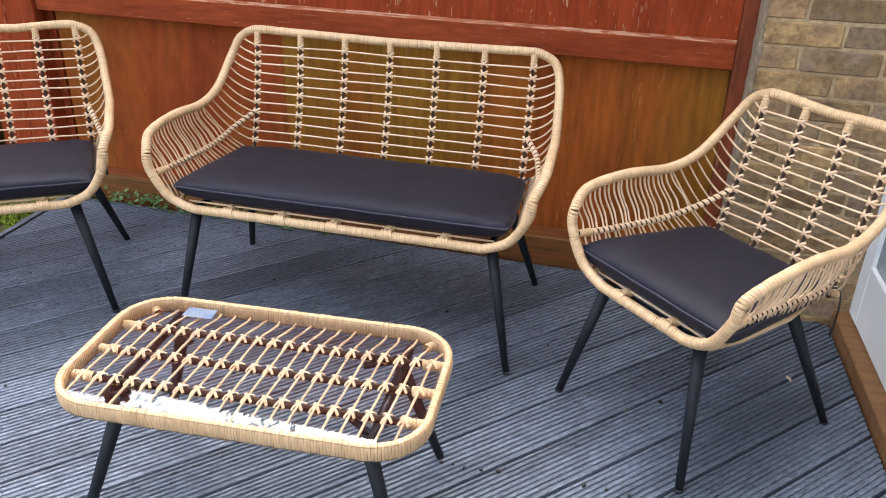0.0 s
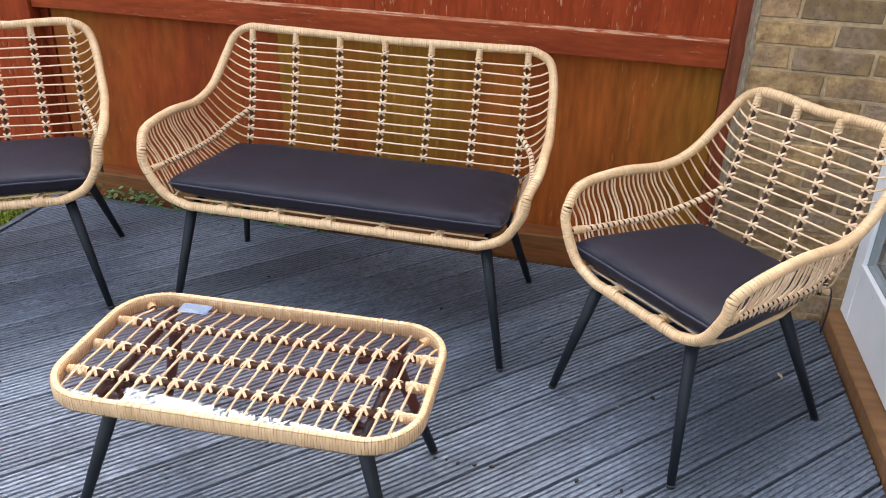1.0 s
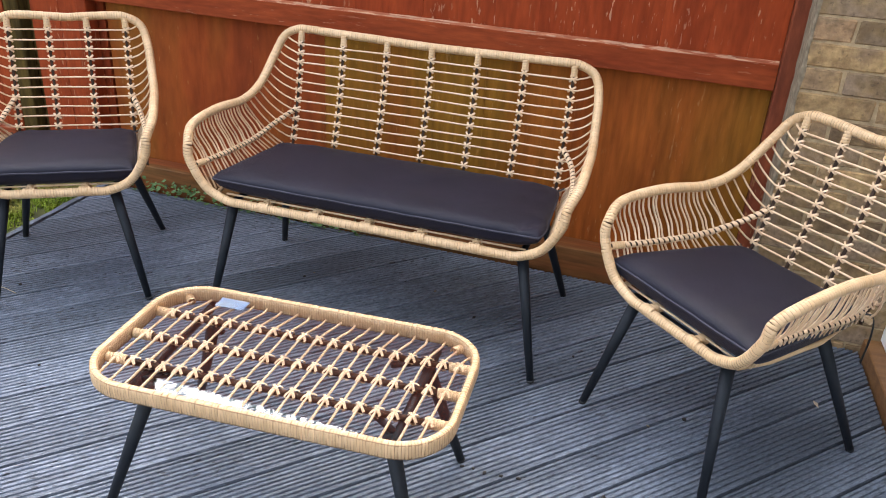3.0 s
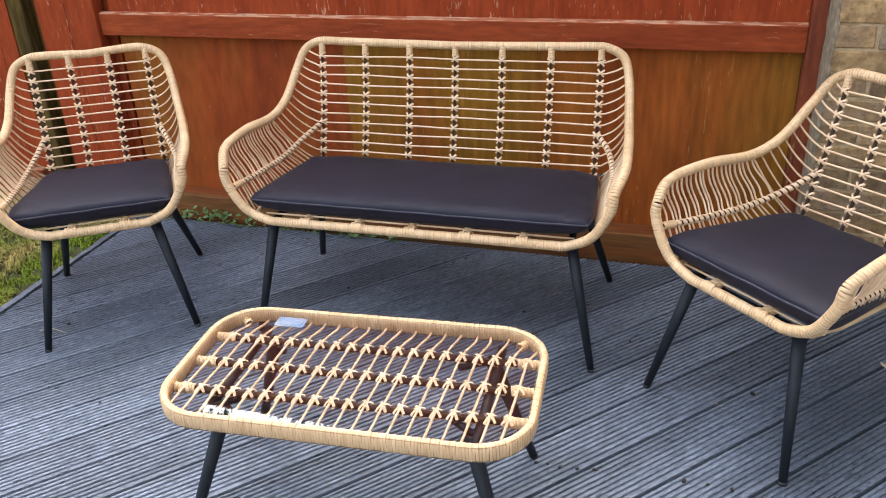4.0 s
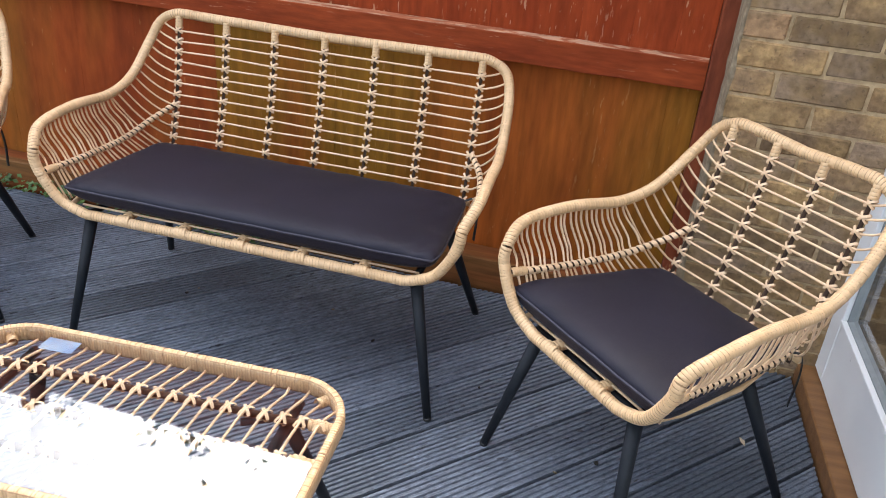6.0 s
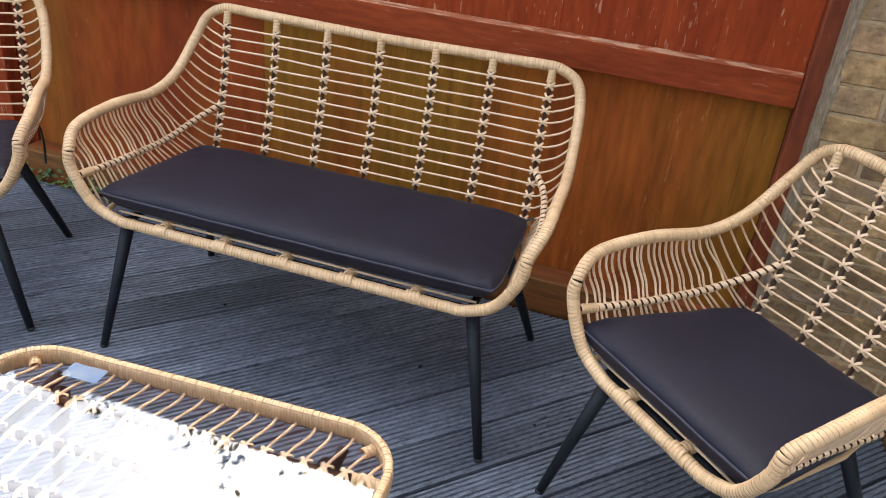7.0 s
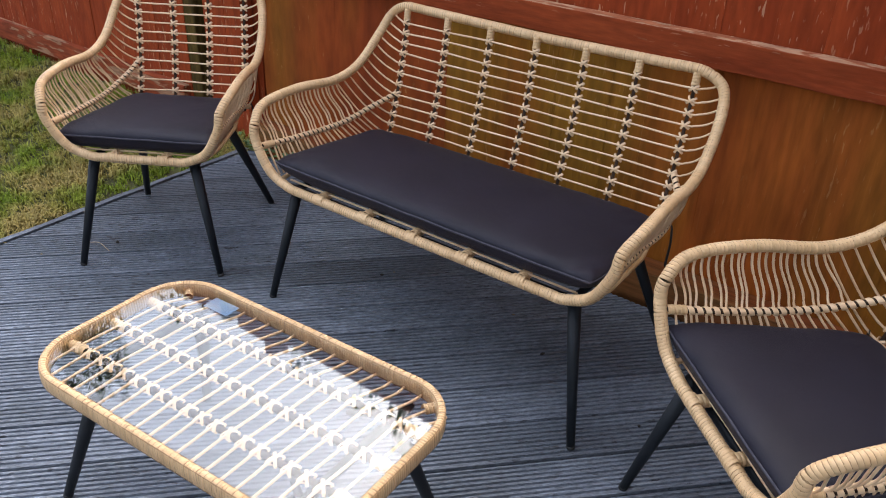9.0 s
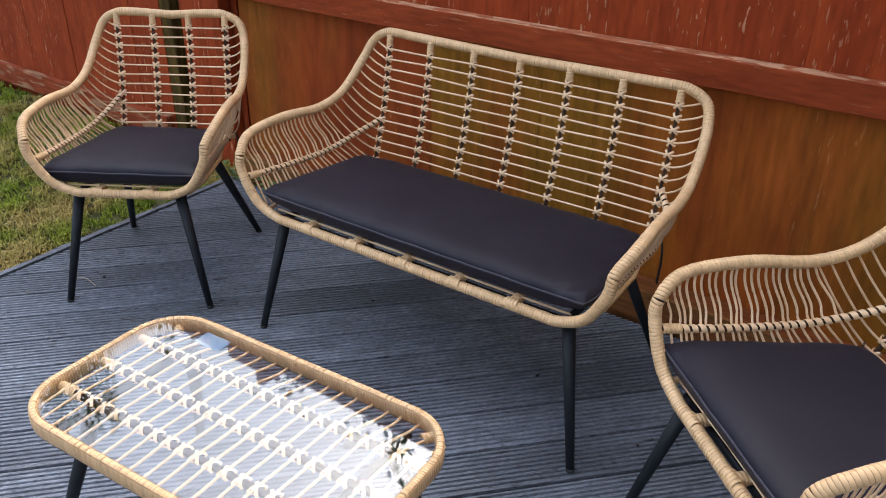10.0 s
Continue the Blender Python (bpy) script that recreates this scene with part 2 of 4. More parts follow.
def spline(points, n=8):
    """Points along a smooth curve through the given points."""
    p = [Vector(q) for q in points]
    p = [2 * p[0] - p[1], *p, 2 * p[-1] - p[-2]]
    out = []
    for i in range(1, len(p) - 2):
        a, b, c, d = p[i - 1:i + 3]
        for k in range(n):
            s = k / n
            out.append(0.5 * (2 * b + (c - a) * s + (2 * a - 5 * b + 4 * c - d) * s * s + (3 * b - a - 3 * c + d) * s ** 3))
    return out + [p[-2]]


def even(points, step, closed=False):
    """Points at even steps along a polyline."""
    p = [Vector(q) for q in points] + ([Vector(points[0])] if closed else [])
    run = [0.0]
    for a, b in zip(p, p[1:]):
        run.append(run[-1] + (b - a).length)
    n = max(2, round(run[-1] / step))
    out, j = [], 0
    for k in range(n if closed else n + 1):
        s = run[-1] * k / n
        while j < len(run) - 2 and run[j + 1] < s:
            j += 1
        out.append(p[j].lerp(p[j + 1], (s - run[j]) / max(run[j + 1] - run[j], 1e-9)))
    return out


def across(t):
    """Two unit vectors at right angles to t."""
    up = Vector((0, 0, 1)) if abs(t.z) < 0.9 else Vector((0, 1, 0))
    a = t.cross(up).normalized()
    return a, t.cross(a).normalized()


def tube(pile, points, r0, r1=None, sides=8, closed=False, caps=True):
    """A round bar along the points, tapering from r0 to r1."""
    r1 = r0 if r1 is None else r1
    p, n = [Vector(q) for q in points], len(points)
    verts, faces = [], []
    for i, q in enumerate(p):
        t = (p[(i + 1) % n] - p[i - 1]) if closed else (p[min(i + 1, n - 1)] - p[max(i - 1, 0)])
        a, b = across(t.normalized())
        r = r0 + (r1 - r0) * i / max(n - 1, 1)
        verts += [q + r * (math.cos(2 * math.pi * k / sides) * a + math.sin(2 * math.pi * k / sides) * b) for k in range(sides)]
    for i in range(n if closed else n - 1):
        j = (i + 1) % n
        faces += [(i * sides + k, i * sides + (k + 1) % sides, j * sides + (k + 1) % sides, j * sides + k) for k in range(sides)]
    if caps and not closed:
        faces += [tuple(range(sides))[::-1], tuple(range((n - 1) * sides, n * sides))]
    pile.add(verts, faces)


def band(pile, c, t, r, width, tilt=0.0, sides=10, squash=(1, 1)):
    """One turn of flat cane wound round a bar: a short ring with rounded edges."""
    a, b = across(t)
    t = (t + a * tilt).normalized()
    verts, faces = [], []
    for off, k in ((-0.5, 0.952), (-0.32, 1.0), (0.32, 1.0), (0.5, 0.952)):
        for s in range(sides):
            g = 2 * math.pi * s / sides
            w = a * (math.cos(g) * squash[0]) + b * (math.sin(g) * squash[1])
            verts.append(c + r * k * w + t * (off * width))
            if tilt:
                verts[-1] = verts[-1] + t * (tilt * r * math.cos(g))
    for i in range(3):
        faces += [(i * sides + k, i * sides + (k + 1) % sides, (i + 1) * sides + (k + 1) % sides, (i + 1) * sides + k) for k in range(sides)]
    pile.add(verts, faces)


def wound(pile, points, r, step=0.0088, tilt=0.12, closed=False, fill=1.0, squash=(1, 1), sides=10):
    """Cane wound turn by turn along a bar."""
    p = even(points, step, closed)
    n = len(p)
    for i, q in enumerate(p):
        t = (p[(i + 1) % n] - p[i - 1]) if closed else (p[min(i + 1, n - 1)] - p[max(i - 1, 0)])
        band(pile, q, t.normalized(), r * random.uniform(0.982, 1.02), step * fill * random.uniform(0.955, 1.05), tilt + random.uniform(-0.04, 0.04), sides, squash)


def spiral(pile, points, r, step=0.0085, fill=0.96, sides=12):
    """One unbroken strip of cane wound in a spiral along a bar."""
    p = [Vector(q) for q in points]
    length = sum((b - a).length for a, b in zip(p, p[1:]))
    n = max(2, round(length / step * sides))
    p = even(p, length / n)
    verts = []
    for i, q in enumerate(p):
        t = (p[min(i + 1, len(p) - 1)] - p[max(i - 1, 0)]).normalized()
        a, b = across(t)
        g = 2 * math.pi * i / sides
        w = a * math.cos(g) + b * math.sin(g)
        verts += [q + w * (r * k) + t * (off * step * fill) for off, k in ((-0.5, 0.93), (-0.28, 1.0), (0.28, 1.0), (0.5, 0.93))]
    pile.add(verts, [(4 * i + k, 4 * i + k + 1, 4 * i + k + 5, 4 * i + k + 4) for i in range(len(p) - 1) for k in range(3)])


def lash(pile, c, along, out, size=0.0158):
    """A cross of two flat cane strips tied over the place where two bars meet, on both faces."""
    along, out = along.normalized(), out.normalized()
    side = along.cross(out).normalized()
    for face in (1, -1):
        for slant in (1, -1):
            d = (side * 0.80 + along * 0.72 * slant).normalized()
            e = d.cross(out).normalized()
            verts = []
            for k, lift in ((-1, 0.001), (-0.62, 0.0070), (-0.2, 0.0098), (0.2, 0.0098), (0.62, 0.0070), (1, 0.001)):
                for w in (-0.0029, 0.0029):
                    verts.append(c + d * (k * size) + e * w + out * (face * (lift + 0.0012 * slant)))
            pile.add(verts, [(2 * q, 2 * q + 1, 2 * q + 3, 2 * q + 2) for q in range(5)])


TIES = []


def tie_mesh():
    """The mesh that all the crossed cane ties share: bar along x, face along z."""
    if not TIES:
        pile = Pile()
        lash(pile, Vector((0, 0, 0)), Vector((1, 0, 0)), Vector((0, 0, 1)))
        TIES.append(pile.mesh("cane_tie", CANE, True))
    return TIES[0]


# ---- deck, ground, lawn ----
DECK_WAY = radians(48.0)
ground = tagged(new("ground"), "short rough lawn turf around the deck", "lawn", kind="structure")
bm = bmesh.new()
bmesh.ops.create_grid(bm, x_segments=2, y_segments=2, size=150)
for v in bm.verts:
    v.co.z = -0.06
soil_sheet = part("soil_sheet", bm, TURF, ground)


def deck_corner_planes():
    """Points and outward normals of the deck's four edges."""
    return (((-1.475, 1.3, 0), (-1, -0.026, 0)), ((1.540, 2.6, 0), (1, 0.066, 0)), ((0, 2.715, 0), (0, 1, 0)), ((0, -1.9, 0), (0, -1, 0)))


deck = tagged(new("floor"), "grey-blue painted grooved timber decking laid diagonally", "decking", kind="structure")
way = Vector((math.cos(DECK_WAY), math.sin(DECK_WAY), 0))
perp = Vector((-way.y, way.x, 0))
# joints between the boards, which are laid a little unevenly
JOINTS = [0.029, 0.173, 0.309, 0.456, 0.600, 0.750, 0.885, 1.028, 1.180, 1.332]
JOINTS = [JOINTS[0] - 0.1455 * k for k in range(20, 0, -1)] + JOINTS + [JOINTS[-1] + 0.1455 * k for k in range(1, 13)]
GROOVES = 9


def board_section(wide):
    """Half outline of a grooved board: along its width, height."""
    out = [(0.0042, -0.031), (0.0042, -0.006), (0.0054, 0.0)]
    step = (wide - 0.006) / GROOVES
    for g in range(GROOVES):
        y = 0.003 + g * step
        if g:
            out += [(y - 0.0012, 0.0), (y + 0.0006, -0.0052), (y + 0.0042, -0.0052), (y + 0.0062, 0.0)]
    return out + [(wide - 0.0054, 0.0), (wide - 0.0042, -0.006), (wide - 0.0042, -0.031)]


for off, after in zip(JOINTS, JOINTS[1:]):
    section = board_section(after - off)
    bm = bmesh.new()
    ends = []
    for s in (-4.5, 4.5):
        ends.append([bm.verts.new(way * s + perp * (off + y) + Vector((0, 0, z + random.uniform(-0.0004, 0.0004)))) for y, z in section])
    for i in range(len(section) - 1):
        bm.faces.new((ends[0][i], ends[0][i + 1], ends[1][i + 1], ends[1][i]))
    for co, no in deck_corner_planes():
        bmesh.ops.bisect_plane(bm, geom=bm.verts[:] + bm.edges[:] + bm.faces[:], plane_co=co, plane_no=no, clear_outer=True)
    if not bm.faces:
        bm.free()
        continue
    bmesh.ops.recalc_face_normals(bm, faces=bm.faces[:])
    if sum(f.normal.z for f in bm.faces) < 0:
        bmesh.ops.reverse_faces(bm, faces=bm.faces[:])
    turn = Matrix.Rotation(-DECK_WAY, 4, "Z")
    bm.transform(turn)
    b = part("deck_board", bm, DECK, deck, smooth=False)
    b.matrix_local = turn.inverted()
part("under_deck", box(-1.47, 1.6, -1.9, 2.80, -0.05, -0.032, 0), DIRT, deck)
edge_pts = [Vector((-1.478 - 0.026 * (y - 1.3), y, 0)) for y in np.linspace(-1.9, 2.715, 121)]
pile = Pile()
verts = []
for i, q in enumerate(edge_pts):
    dx = 0.010 * noise.noise(Vector((q.y * 5, 0, 1))) + 0.007 * noise.noise(Vector((q.y * 19, 0, 2)))
    dz = 0.004 * noise.noise(Vector((q.y * 9, 0, 5)))
    verts += [q + Vector((-0.036 + dx, 0, -0.05)), q + Vector((-0.036 + dx, 0, 0.002 + dz)), q + Vector((-0.006, 0, 0.005 + dz)), q + Vector((-0.006, 0, -0.05))]
pile.add(verts, [(4 * i + k, 4 * i + k + 1, 4 * i + k + 5, 4 * i + k + 4) for i in range(120) for k in range(3)])
part("edge_trim", pile, DECK, deck, smooth=False)

# lawn blades: nobody could count them
random.seed(3)
pile = Pile()
for i in range(13000):
    x = -1.505 - 3.3 * random.random() ** 1.35
    y = random.uniform(0.2, 2.83)
    thick = noise.noise(Vector((x * 3, y * 3, 0))) + 0.6 * noise.noise(Vector((x * 9, y * 9, 4)))
    if thick < -0.25 and random.random() < 0.65:
        continue
    comb = random.uniform(0, 6.283)
    tall = random.uniform(0.016, 0.038) * (1 + 0.9 * max(thick, 0)) * (1.0 if x < -1.6 else 0.75)
    for b in range(random.randint(6, 13)):
        g, lean, h = comb + random.gauss(0, 0.8), random.uniform(0.2, 1.5), tall * random.uniform(0.6, 1.35)
        w = Vector((math.cos(g), math.sin(g), 0))
        s = Vector((-w.y, w.x, 0)) * random.uniform(0.0014, 0.0030)
        c = Vector((x + random.gauss(0, 0.011), y + random.gauss(0, 0.011), -0.03 + 0.01 * thick))
        m = c + w * (h * lean * 0.35) + Vector((0, 0, h * 0.65))
        e = c + w * (h * lean) + Vector((0, 0, h * (1.1 - 0.5 * lean)))
        pile.add((c - s, c + s, m + s * 0.8, m - s * 0.8, e), ((0, 1, 2, 3), (3, 2, 4)))
tagged(part("grass", pile, GRASS, None, smooth=False), "patchy green and yellow lawn grass beside the deck", "grass", kind="stuff")
pile = Pile()
N = 40
verts = []
for i in range(N + 1):
    for j in range(N + 1):
        x, y = -5.5 + 4.0 * i / N, -1.9 + 4.75 * j / N
        verts.append((x, y, -0.032 + 0.010 * noise.noise(Vector((x * 4, y * 4, 0)))))
pile.add(verts, [(i * (N + 1) + j, (i + 1) * (N + 1) + j, (i + 1) * (N + 1) + j + 1, i * (N + 1) + j + 1) for i in range(N) for j in range(N)])
part("turf", pile, TURF, ground)

# ---- fence ----
FENCE_TOP = 1.84
fence = thing("fence_panel", "red and orange stained timber fence panel, weathered and flaking", "fence", "garden fence panels")
random.seed(5)
x = -1.56
while x < 1.10:
    w = min(random.uniform(0.098, 0.125), 1.106 - x)
    part("lower_board", box(x, x + w, 2.868 + random.uniform(0, 0.003), 2.890, 0.06, 0.815, 0.0005), RUSSET if x < -0.62 else ORANGE, fence, smooth=False)
    x += w
x = -1.56
while x < 1.10:
    w = min(random.uniform(0.13, 0.16), 1.106 - x)
    part("upper_board", box(x, x + w, 2.838 + random.uniform(0, 0.003), 2.868, 0.815, FENCE_TOP, 0.0008), RED, fence, smooth=False)
    x += w
pile, worn = Pile(), Pile()
steps = np.linspace(-1.60, 1.105, 70)
for x in steps:
    low, top = 0.768 + 0.0030 * noise.noise(Vector((x * 6, 0, 0))), 0.851 + 0.0016 * noise.noise(Vector((x * 9, 3, 0)))
    pile.v += [(x, 2.868, low + 0.002), (x, 2.8195, low), (x, 2.818, low + 0.002), (x, 2.818, top), (x, 2.8195, top + 0.002)]
    worn.v += [(x, 2.8190, top + 0.0015), (x, 2.837, top + 0.011)]
pile.f += [(5 * i + k, 5 * i + k + 5, 5 * i + k + 6, 5 * i + k + 1) for i in range(69) for k in range(4)]
worn.f += [(2 * i, 2 * i + 2, 2 * i + 3, 2 * i + 1) for i in range(69)]
part("chamfer", worn, WORN_LIT, part("rail", pile, RAIL, fence, "red-stained horizontal rail with a chamfered top", smooth=False), "worn edge with flaked stain, sky light on it painted paler", smooth=False)
part("top_rail", box(-1.60, 1.105, 2.815, 2.88, FENCE_TOP, FENCE_TOP + 0.03, 0.004), RAIL, fence, smooth=False)
part("kickboard", box(-1.56, 1.15, 2.752, 2.785, -0.04, 0.100, 0.004), KICK, fence, "brown stained gravel board along the deck", smooth=False)
part("ledge", box(-1.56, 1.106, 2.7855, 2.867, 0.070, 0.090, 0.002), KICK, fence, smooth=False)
# unseen sheet added behind the boards to stop light leaking through
part("backing", box(-1.60, 1.153, 2.896, 2.906, -0.09, FENCE_TOP, 0), MOSSY, fence, smooth=False)
post = part("fence_post", box(1.107, 1.158, 2.776, 2.87, -0.04, FENCE_TOP + 0.03, 0.004), POSTRED, fence, "flaking red stained end post against the house", smooth=False)

FAR_TOP = 2.01
fence2 = thing("fence_panel", "red stained timber fence panel with a dirty lower rail", "fence", "garden fence panels")
for start, stop in ((-6.4, -2.118), (-1.965, -1.572)):
    x = start
    while x < stop - 0.02:
        w = min(random.uniform(0.13, 0.16), stop - x)
        part("upper_board", box(x + 0.001, x + w - 0.001, 2.868 + random.uniform(0, 0.004), 2.892, -0.05, FAR_TOP, 0.001), RED, fence2, smooth=False)
        x += w
part("rail", box(-6.4, -2.13, 2.826, 2.866, 0.015, 0.125, 0.004), SCUFFED, fence2, "dirty red lower rail on the turf", smooth=False)
part("fence_post", box(-2.115, -2.035, 2.87, 2.93, -0.05, FAR_TOP, 0.004), MOSSY, fence2, "mossy weathered post", smooth=False)
part("fence_post", box(-1.655, -1.605, 2.80, 2.866, -0.05, FAR_TOP, 0.004), RED, fence2, smooth=False)
# likewise added, against light leaking through this panel's gaps
part("backing", box(-6.4, -1.60, 2.934, 2.944, -0.09, FAR_TOP, 0), MOSSY, fence2, smooth=False)

# ---- house: brick pier, door, room behind it ----
WALL_Y, WALL_X0 = 2.60, 1.155
pier = tagged(new("wall_house"), "weathered yellow stock brick house wall", "brick wall", kind="structure")
part("mortar_bed", box(WALL_X0 + 0.003, 1.80, WALL_Y + 0.0035, 2.95, -0.05, 2.6, 0), MORTAR, pier, smooth=False)
random.seed(11)
pile = Pile()
for k in range(140):
    z = 0.02 + k * 0.0145
    a, b = 0.006 + 0.009 * noise.noise(Vector((z * 13, 0, 0))), 0.0045 + 0.0035 * noise.noise(Vector((z * 21, 4, 0)))
    pile.v += [(WALL_X0 + a, WALL_Y - 0.0005, z), (WALL_X0 + 0.001, WALL_Y - 0.0035, z), (WALL_X0 - b, WALL_Y + 0.006, z), (WALL_X0 - b, WALL_Y + 0.172, z)]
pile.f += [(4 * i + k, 4 * i + k + 4, 4 * i + k + 5, 4 * i + k + 1) for i in range(139) for k in range(3)]
part("pointing", pile, POINTING, pier, "pale mortar smeared over the brick corner")
COURSE, LONG = 0.0737, 0.228
FIRST = 0.906 - 13 * COURSE
brick_meshes = {}
for row in range(0, 34):
    z0 = FIRST + row * COURSE + 0.004
    x = WALL_X0
    first = row % 2 == 0
    while x < 1.70:
        ln = (LONG * 0.52 if first else LONG) - 0.0075
        if first and x > WALL_X0:
            ln = LONG - 0.0075
        if row % 2 == 1:
            ln = LONG - 0.0075
        key = (round(ln, 3), random.randrange(9))
        if key not in brick_meshes:
            bm = box(0, ln, 0, 0.1, 0, COURSE - 0.0075, 0.004, 0.0024)
            me = bpy.data.meshes.new("brick")
            bm.to_mesh(me)
            bm.free()
            me.materials.append((BRICK, BRICK_DARK, BRICK, BRICK_PINK, BRICK_DARK, BRICK, BRICK_DARK, BRICK, BRICK_PINK)[key[1]])
            brick_meshes[key] = me
        share("brick", brick_meshes[key], pier, pose(x, WALL_Y + random.uniform(-0.0015, 0.0015), z0))
        x += ln + 0.0075
        first = False

# the side of the house, in its own frame: x along the wall away from the fence, y into the house
SIDE = Matrix.Translation((1.547, 2.60, 0)) @ Matrix.Rotation(math.atan2(-1, 0.065), 4, "Z")
sill = tagged(part("sill", box(-0.01, 3.2, -0.0, 0.10, -0.04, 0.052, 0.004), SILL, None, smooth=False), "brown stained timber sill under the glazed door", "door sill", kind="structure")
sill.matrix_world = SIDE


def glazed_door():
    """White painted glazed door: stiles, rails and mullions round panes in two rows."""
    d = tagged(new("door_1"), "white painted glazed garden door with scuffed lower rail", "door", kind="structure")
    d.matrix_world = SIDE
    y0, y1 = 0.048, 0.092
    part("stile", box(0.0, 0.085, y0, y1, 0.056, 2.10, 0.003), WHITE, d, smooth=False)
    xs = [(0.085, 0.575), (0.655, 1.145), (1.225, 1.715), (1.795, 2.285)]
    for a, b in zip(xs, xs[1:]):
        part("mullion", box(a[1], b[0], y0 + 0.002, y1 - 0.002, 0.262, 2.0, 0.003), WHITE, d, smooth=False)
    part("stile", box(2.285, 2.37, y0, y1, 0.056, 2.10, 0.003), WHITE, d, smooth=False)
    part("bottom_rail", box(0.085, 2.285, y0 + 0.001, y1, 0.056, 0.262, 0.003), WHITE, d, "scuffed white lower panel", smooth=False)
    part("top_rail", box(0.085, 2.285, y0 + 0.001, y1, 2.0, 2.10, 0.003), WHITE, d, smooth=False)
    for z0, z1 in ((0.262, 0.765), (0.955, 2.0)):
        for a, b in xs:
            w = part("pane_frame", Pile(), SEAL, d)
            pile = Pile()
            for inset, depth in ((0.0, y0 + 0.006), (0.012, y0 + 0.012), (0.014, y0 + 0.026), (0.026, y0 + 0.030)):
                pile.v += [(a + inset, depth, z0 + inset), (b - inset, depth, z0 + inset), (b - inset, depth, z1 - inset), (a + inset, depth, z1 - inset)]
            for i in range(3):
                pile.f += [(4 * i + k, 4 * i + (k + 1) % 4, 4 * i + 4 + (k + 1) % 4, 4 * i + 4 + k) for k in range(4)]
            w.data = pile.mesh("pane_frame", SEAL, False)
            g = part("pane", box(a + 0.02, b - 0.02, y0 + 0.030, y0 + 0.034, z0 + 0.02, z1 - 0.02, 0), WINDOW_GLASS, w, smooth=False)
            g.visible_shadow = False
            part("bead", box(a, b, y0 - 0.006, y0 + 0.010, z0 - 0.002, z0 + 0.012, 0.002), WHITE, w, smooth=False)
            part("bead", box(a - 0.002, a + 0.012, y0 - 0.004, y0 + 0.010, z0 + 0.012, z1 - 0.002, 0.002), WHITE, w, smooth=False)
    for a, b in xs:
        part("middle_rail", box(a, b, y0 + 0.003, y1 - 0.003, 0.765, 0.955, 0.003), WHITE, d, smooth=False)
    return d


door = glazed_door()
upper = tagged(part("wall_house_side", box(-0.3, 6.0, 0.05, 0.30, 2.10, 2.6, 0), BRICK, None, smooth=False), "brick house wall above the door", "brick wall", kind="structure")
upper.matrix_world = SIDE
beyond = tagged(part("wall_house_end", box(2.37, 6.0, 0.05, 0.30, -0.05, 2.10, 0), BRICK, None, smooth=False), "brick house wall beside the door", "brick wall", kind="structure")
beyond.matrix_world = SIDE
room = tagged(new("room"), "plain dim room behind the glazed door", "room", kind="structure")
room.matrix_world = SIDE
part("room_floor", box(-0.05, 3.6, 0.10, 3.2, -0.02, 0.0, 0), BOARDS, room, smooth=False)
part("room_wall", box(-0.25, -0.15, 0.26, 3.2, 0.0, 2.5, 0), PLASTER, room, smooth=False)
# unseen far wall; the opening in it is added to let sky light in
for a, b, z0, z1 in ((0.30, 0.9, 0.0, 2.5), (2.5, 3.2, 0.0, 2.5), (0.9, 2.5, 0.0, 0.7), (0.9, 2.5, 2.2, 2.5)):
    part("room_wall", box(3.6, 3.7, a, b, z0, z1, 0), PLASTER, room, smooth=False)
part("skirting", box(-0.148, -0.130, 0.26, 3.2, 0.002, 0.105, 0.003), BOARDS, room, "brown timber skirting", smooth=False)
part("room_wall", box(-0.2, 3.6, 3.2, 3.3, 0.0, 2.5, 0), PLASTER, room, smooth=False)
part("room_ceiling", box(-0.2, 3.6, 0.30, 3.3, 2.5, 2.58, 0), PLASTER, room, smooth=False)


def round_rug():
    """Flat round rug of thick woven coils."""
    pile = Pile()
    for i in range(14):
        r = 0.015 + i * 0.028
        tube(pile, [Vector((r * math.cos(g), r * math.sin(g), 0.010)) for g in np.linspace(0, 2 * math.pi, 48, endpoint=False)], 0.0148, sides=6, closed=True)
    rug = tagged(part("round_rug", pile, WICKER, None), "flat round rug of pale woven coils on the inner floor", "rug")
    rug.matrix_world = SIDE @ pose(0.43, 0.69, 0.004)
    return rug


def ball_toy(mat, label, m, r):
    bm = bmesh.new()
    bmesh.ops.create_icosphere(bm, subdivisions=2, radius=r)
    for v in bm.verts:
        v.co.z = v.co.z * 0.7 + r * 0.7
        v.co += v.co.normalized() * 0.75 * r * noise.noise(v.co * 45)
    ob = tagged(part("toy", bm, mat, None), label, "toy", "toys behind the door")
    ob.matrix_world = m
    return ob


round_rug()
ball_toy(PINK, "small crumpled pink toy on the inner floor", SIDE @ pose(-0.05, 0.52, 0.0), 0.04)
ball_toy(BLUE, "small crumpled blue toy on the inner floor", SIDE @ pose(0.02, 0.43, 0.0), 0.03)

# ---- rattan seats ----
# half of the frame hoop: inset from the half width, depth from the front rail, height
HOOP = [(-0.126, 0.0, 0.389), (-0.057, -0.007, 0.425), (-0.009, -0.011, 0.506), (0.0, -0.003, 0.559), (0.019, 0.057, 0.602), (0.016, 0.193, 0.616),
        (0.007, 0.344, 0.608), (-0.003, 0.449, 0.641), (-0.015, 0.537, 0.725), (-0.037, 0.576, 0.787), (-0.088, 0.578, 0.817)]
HOOP_R = 0.0143
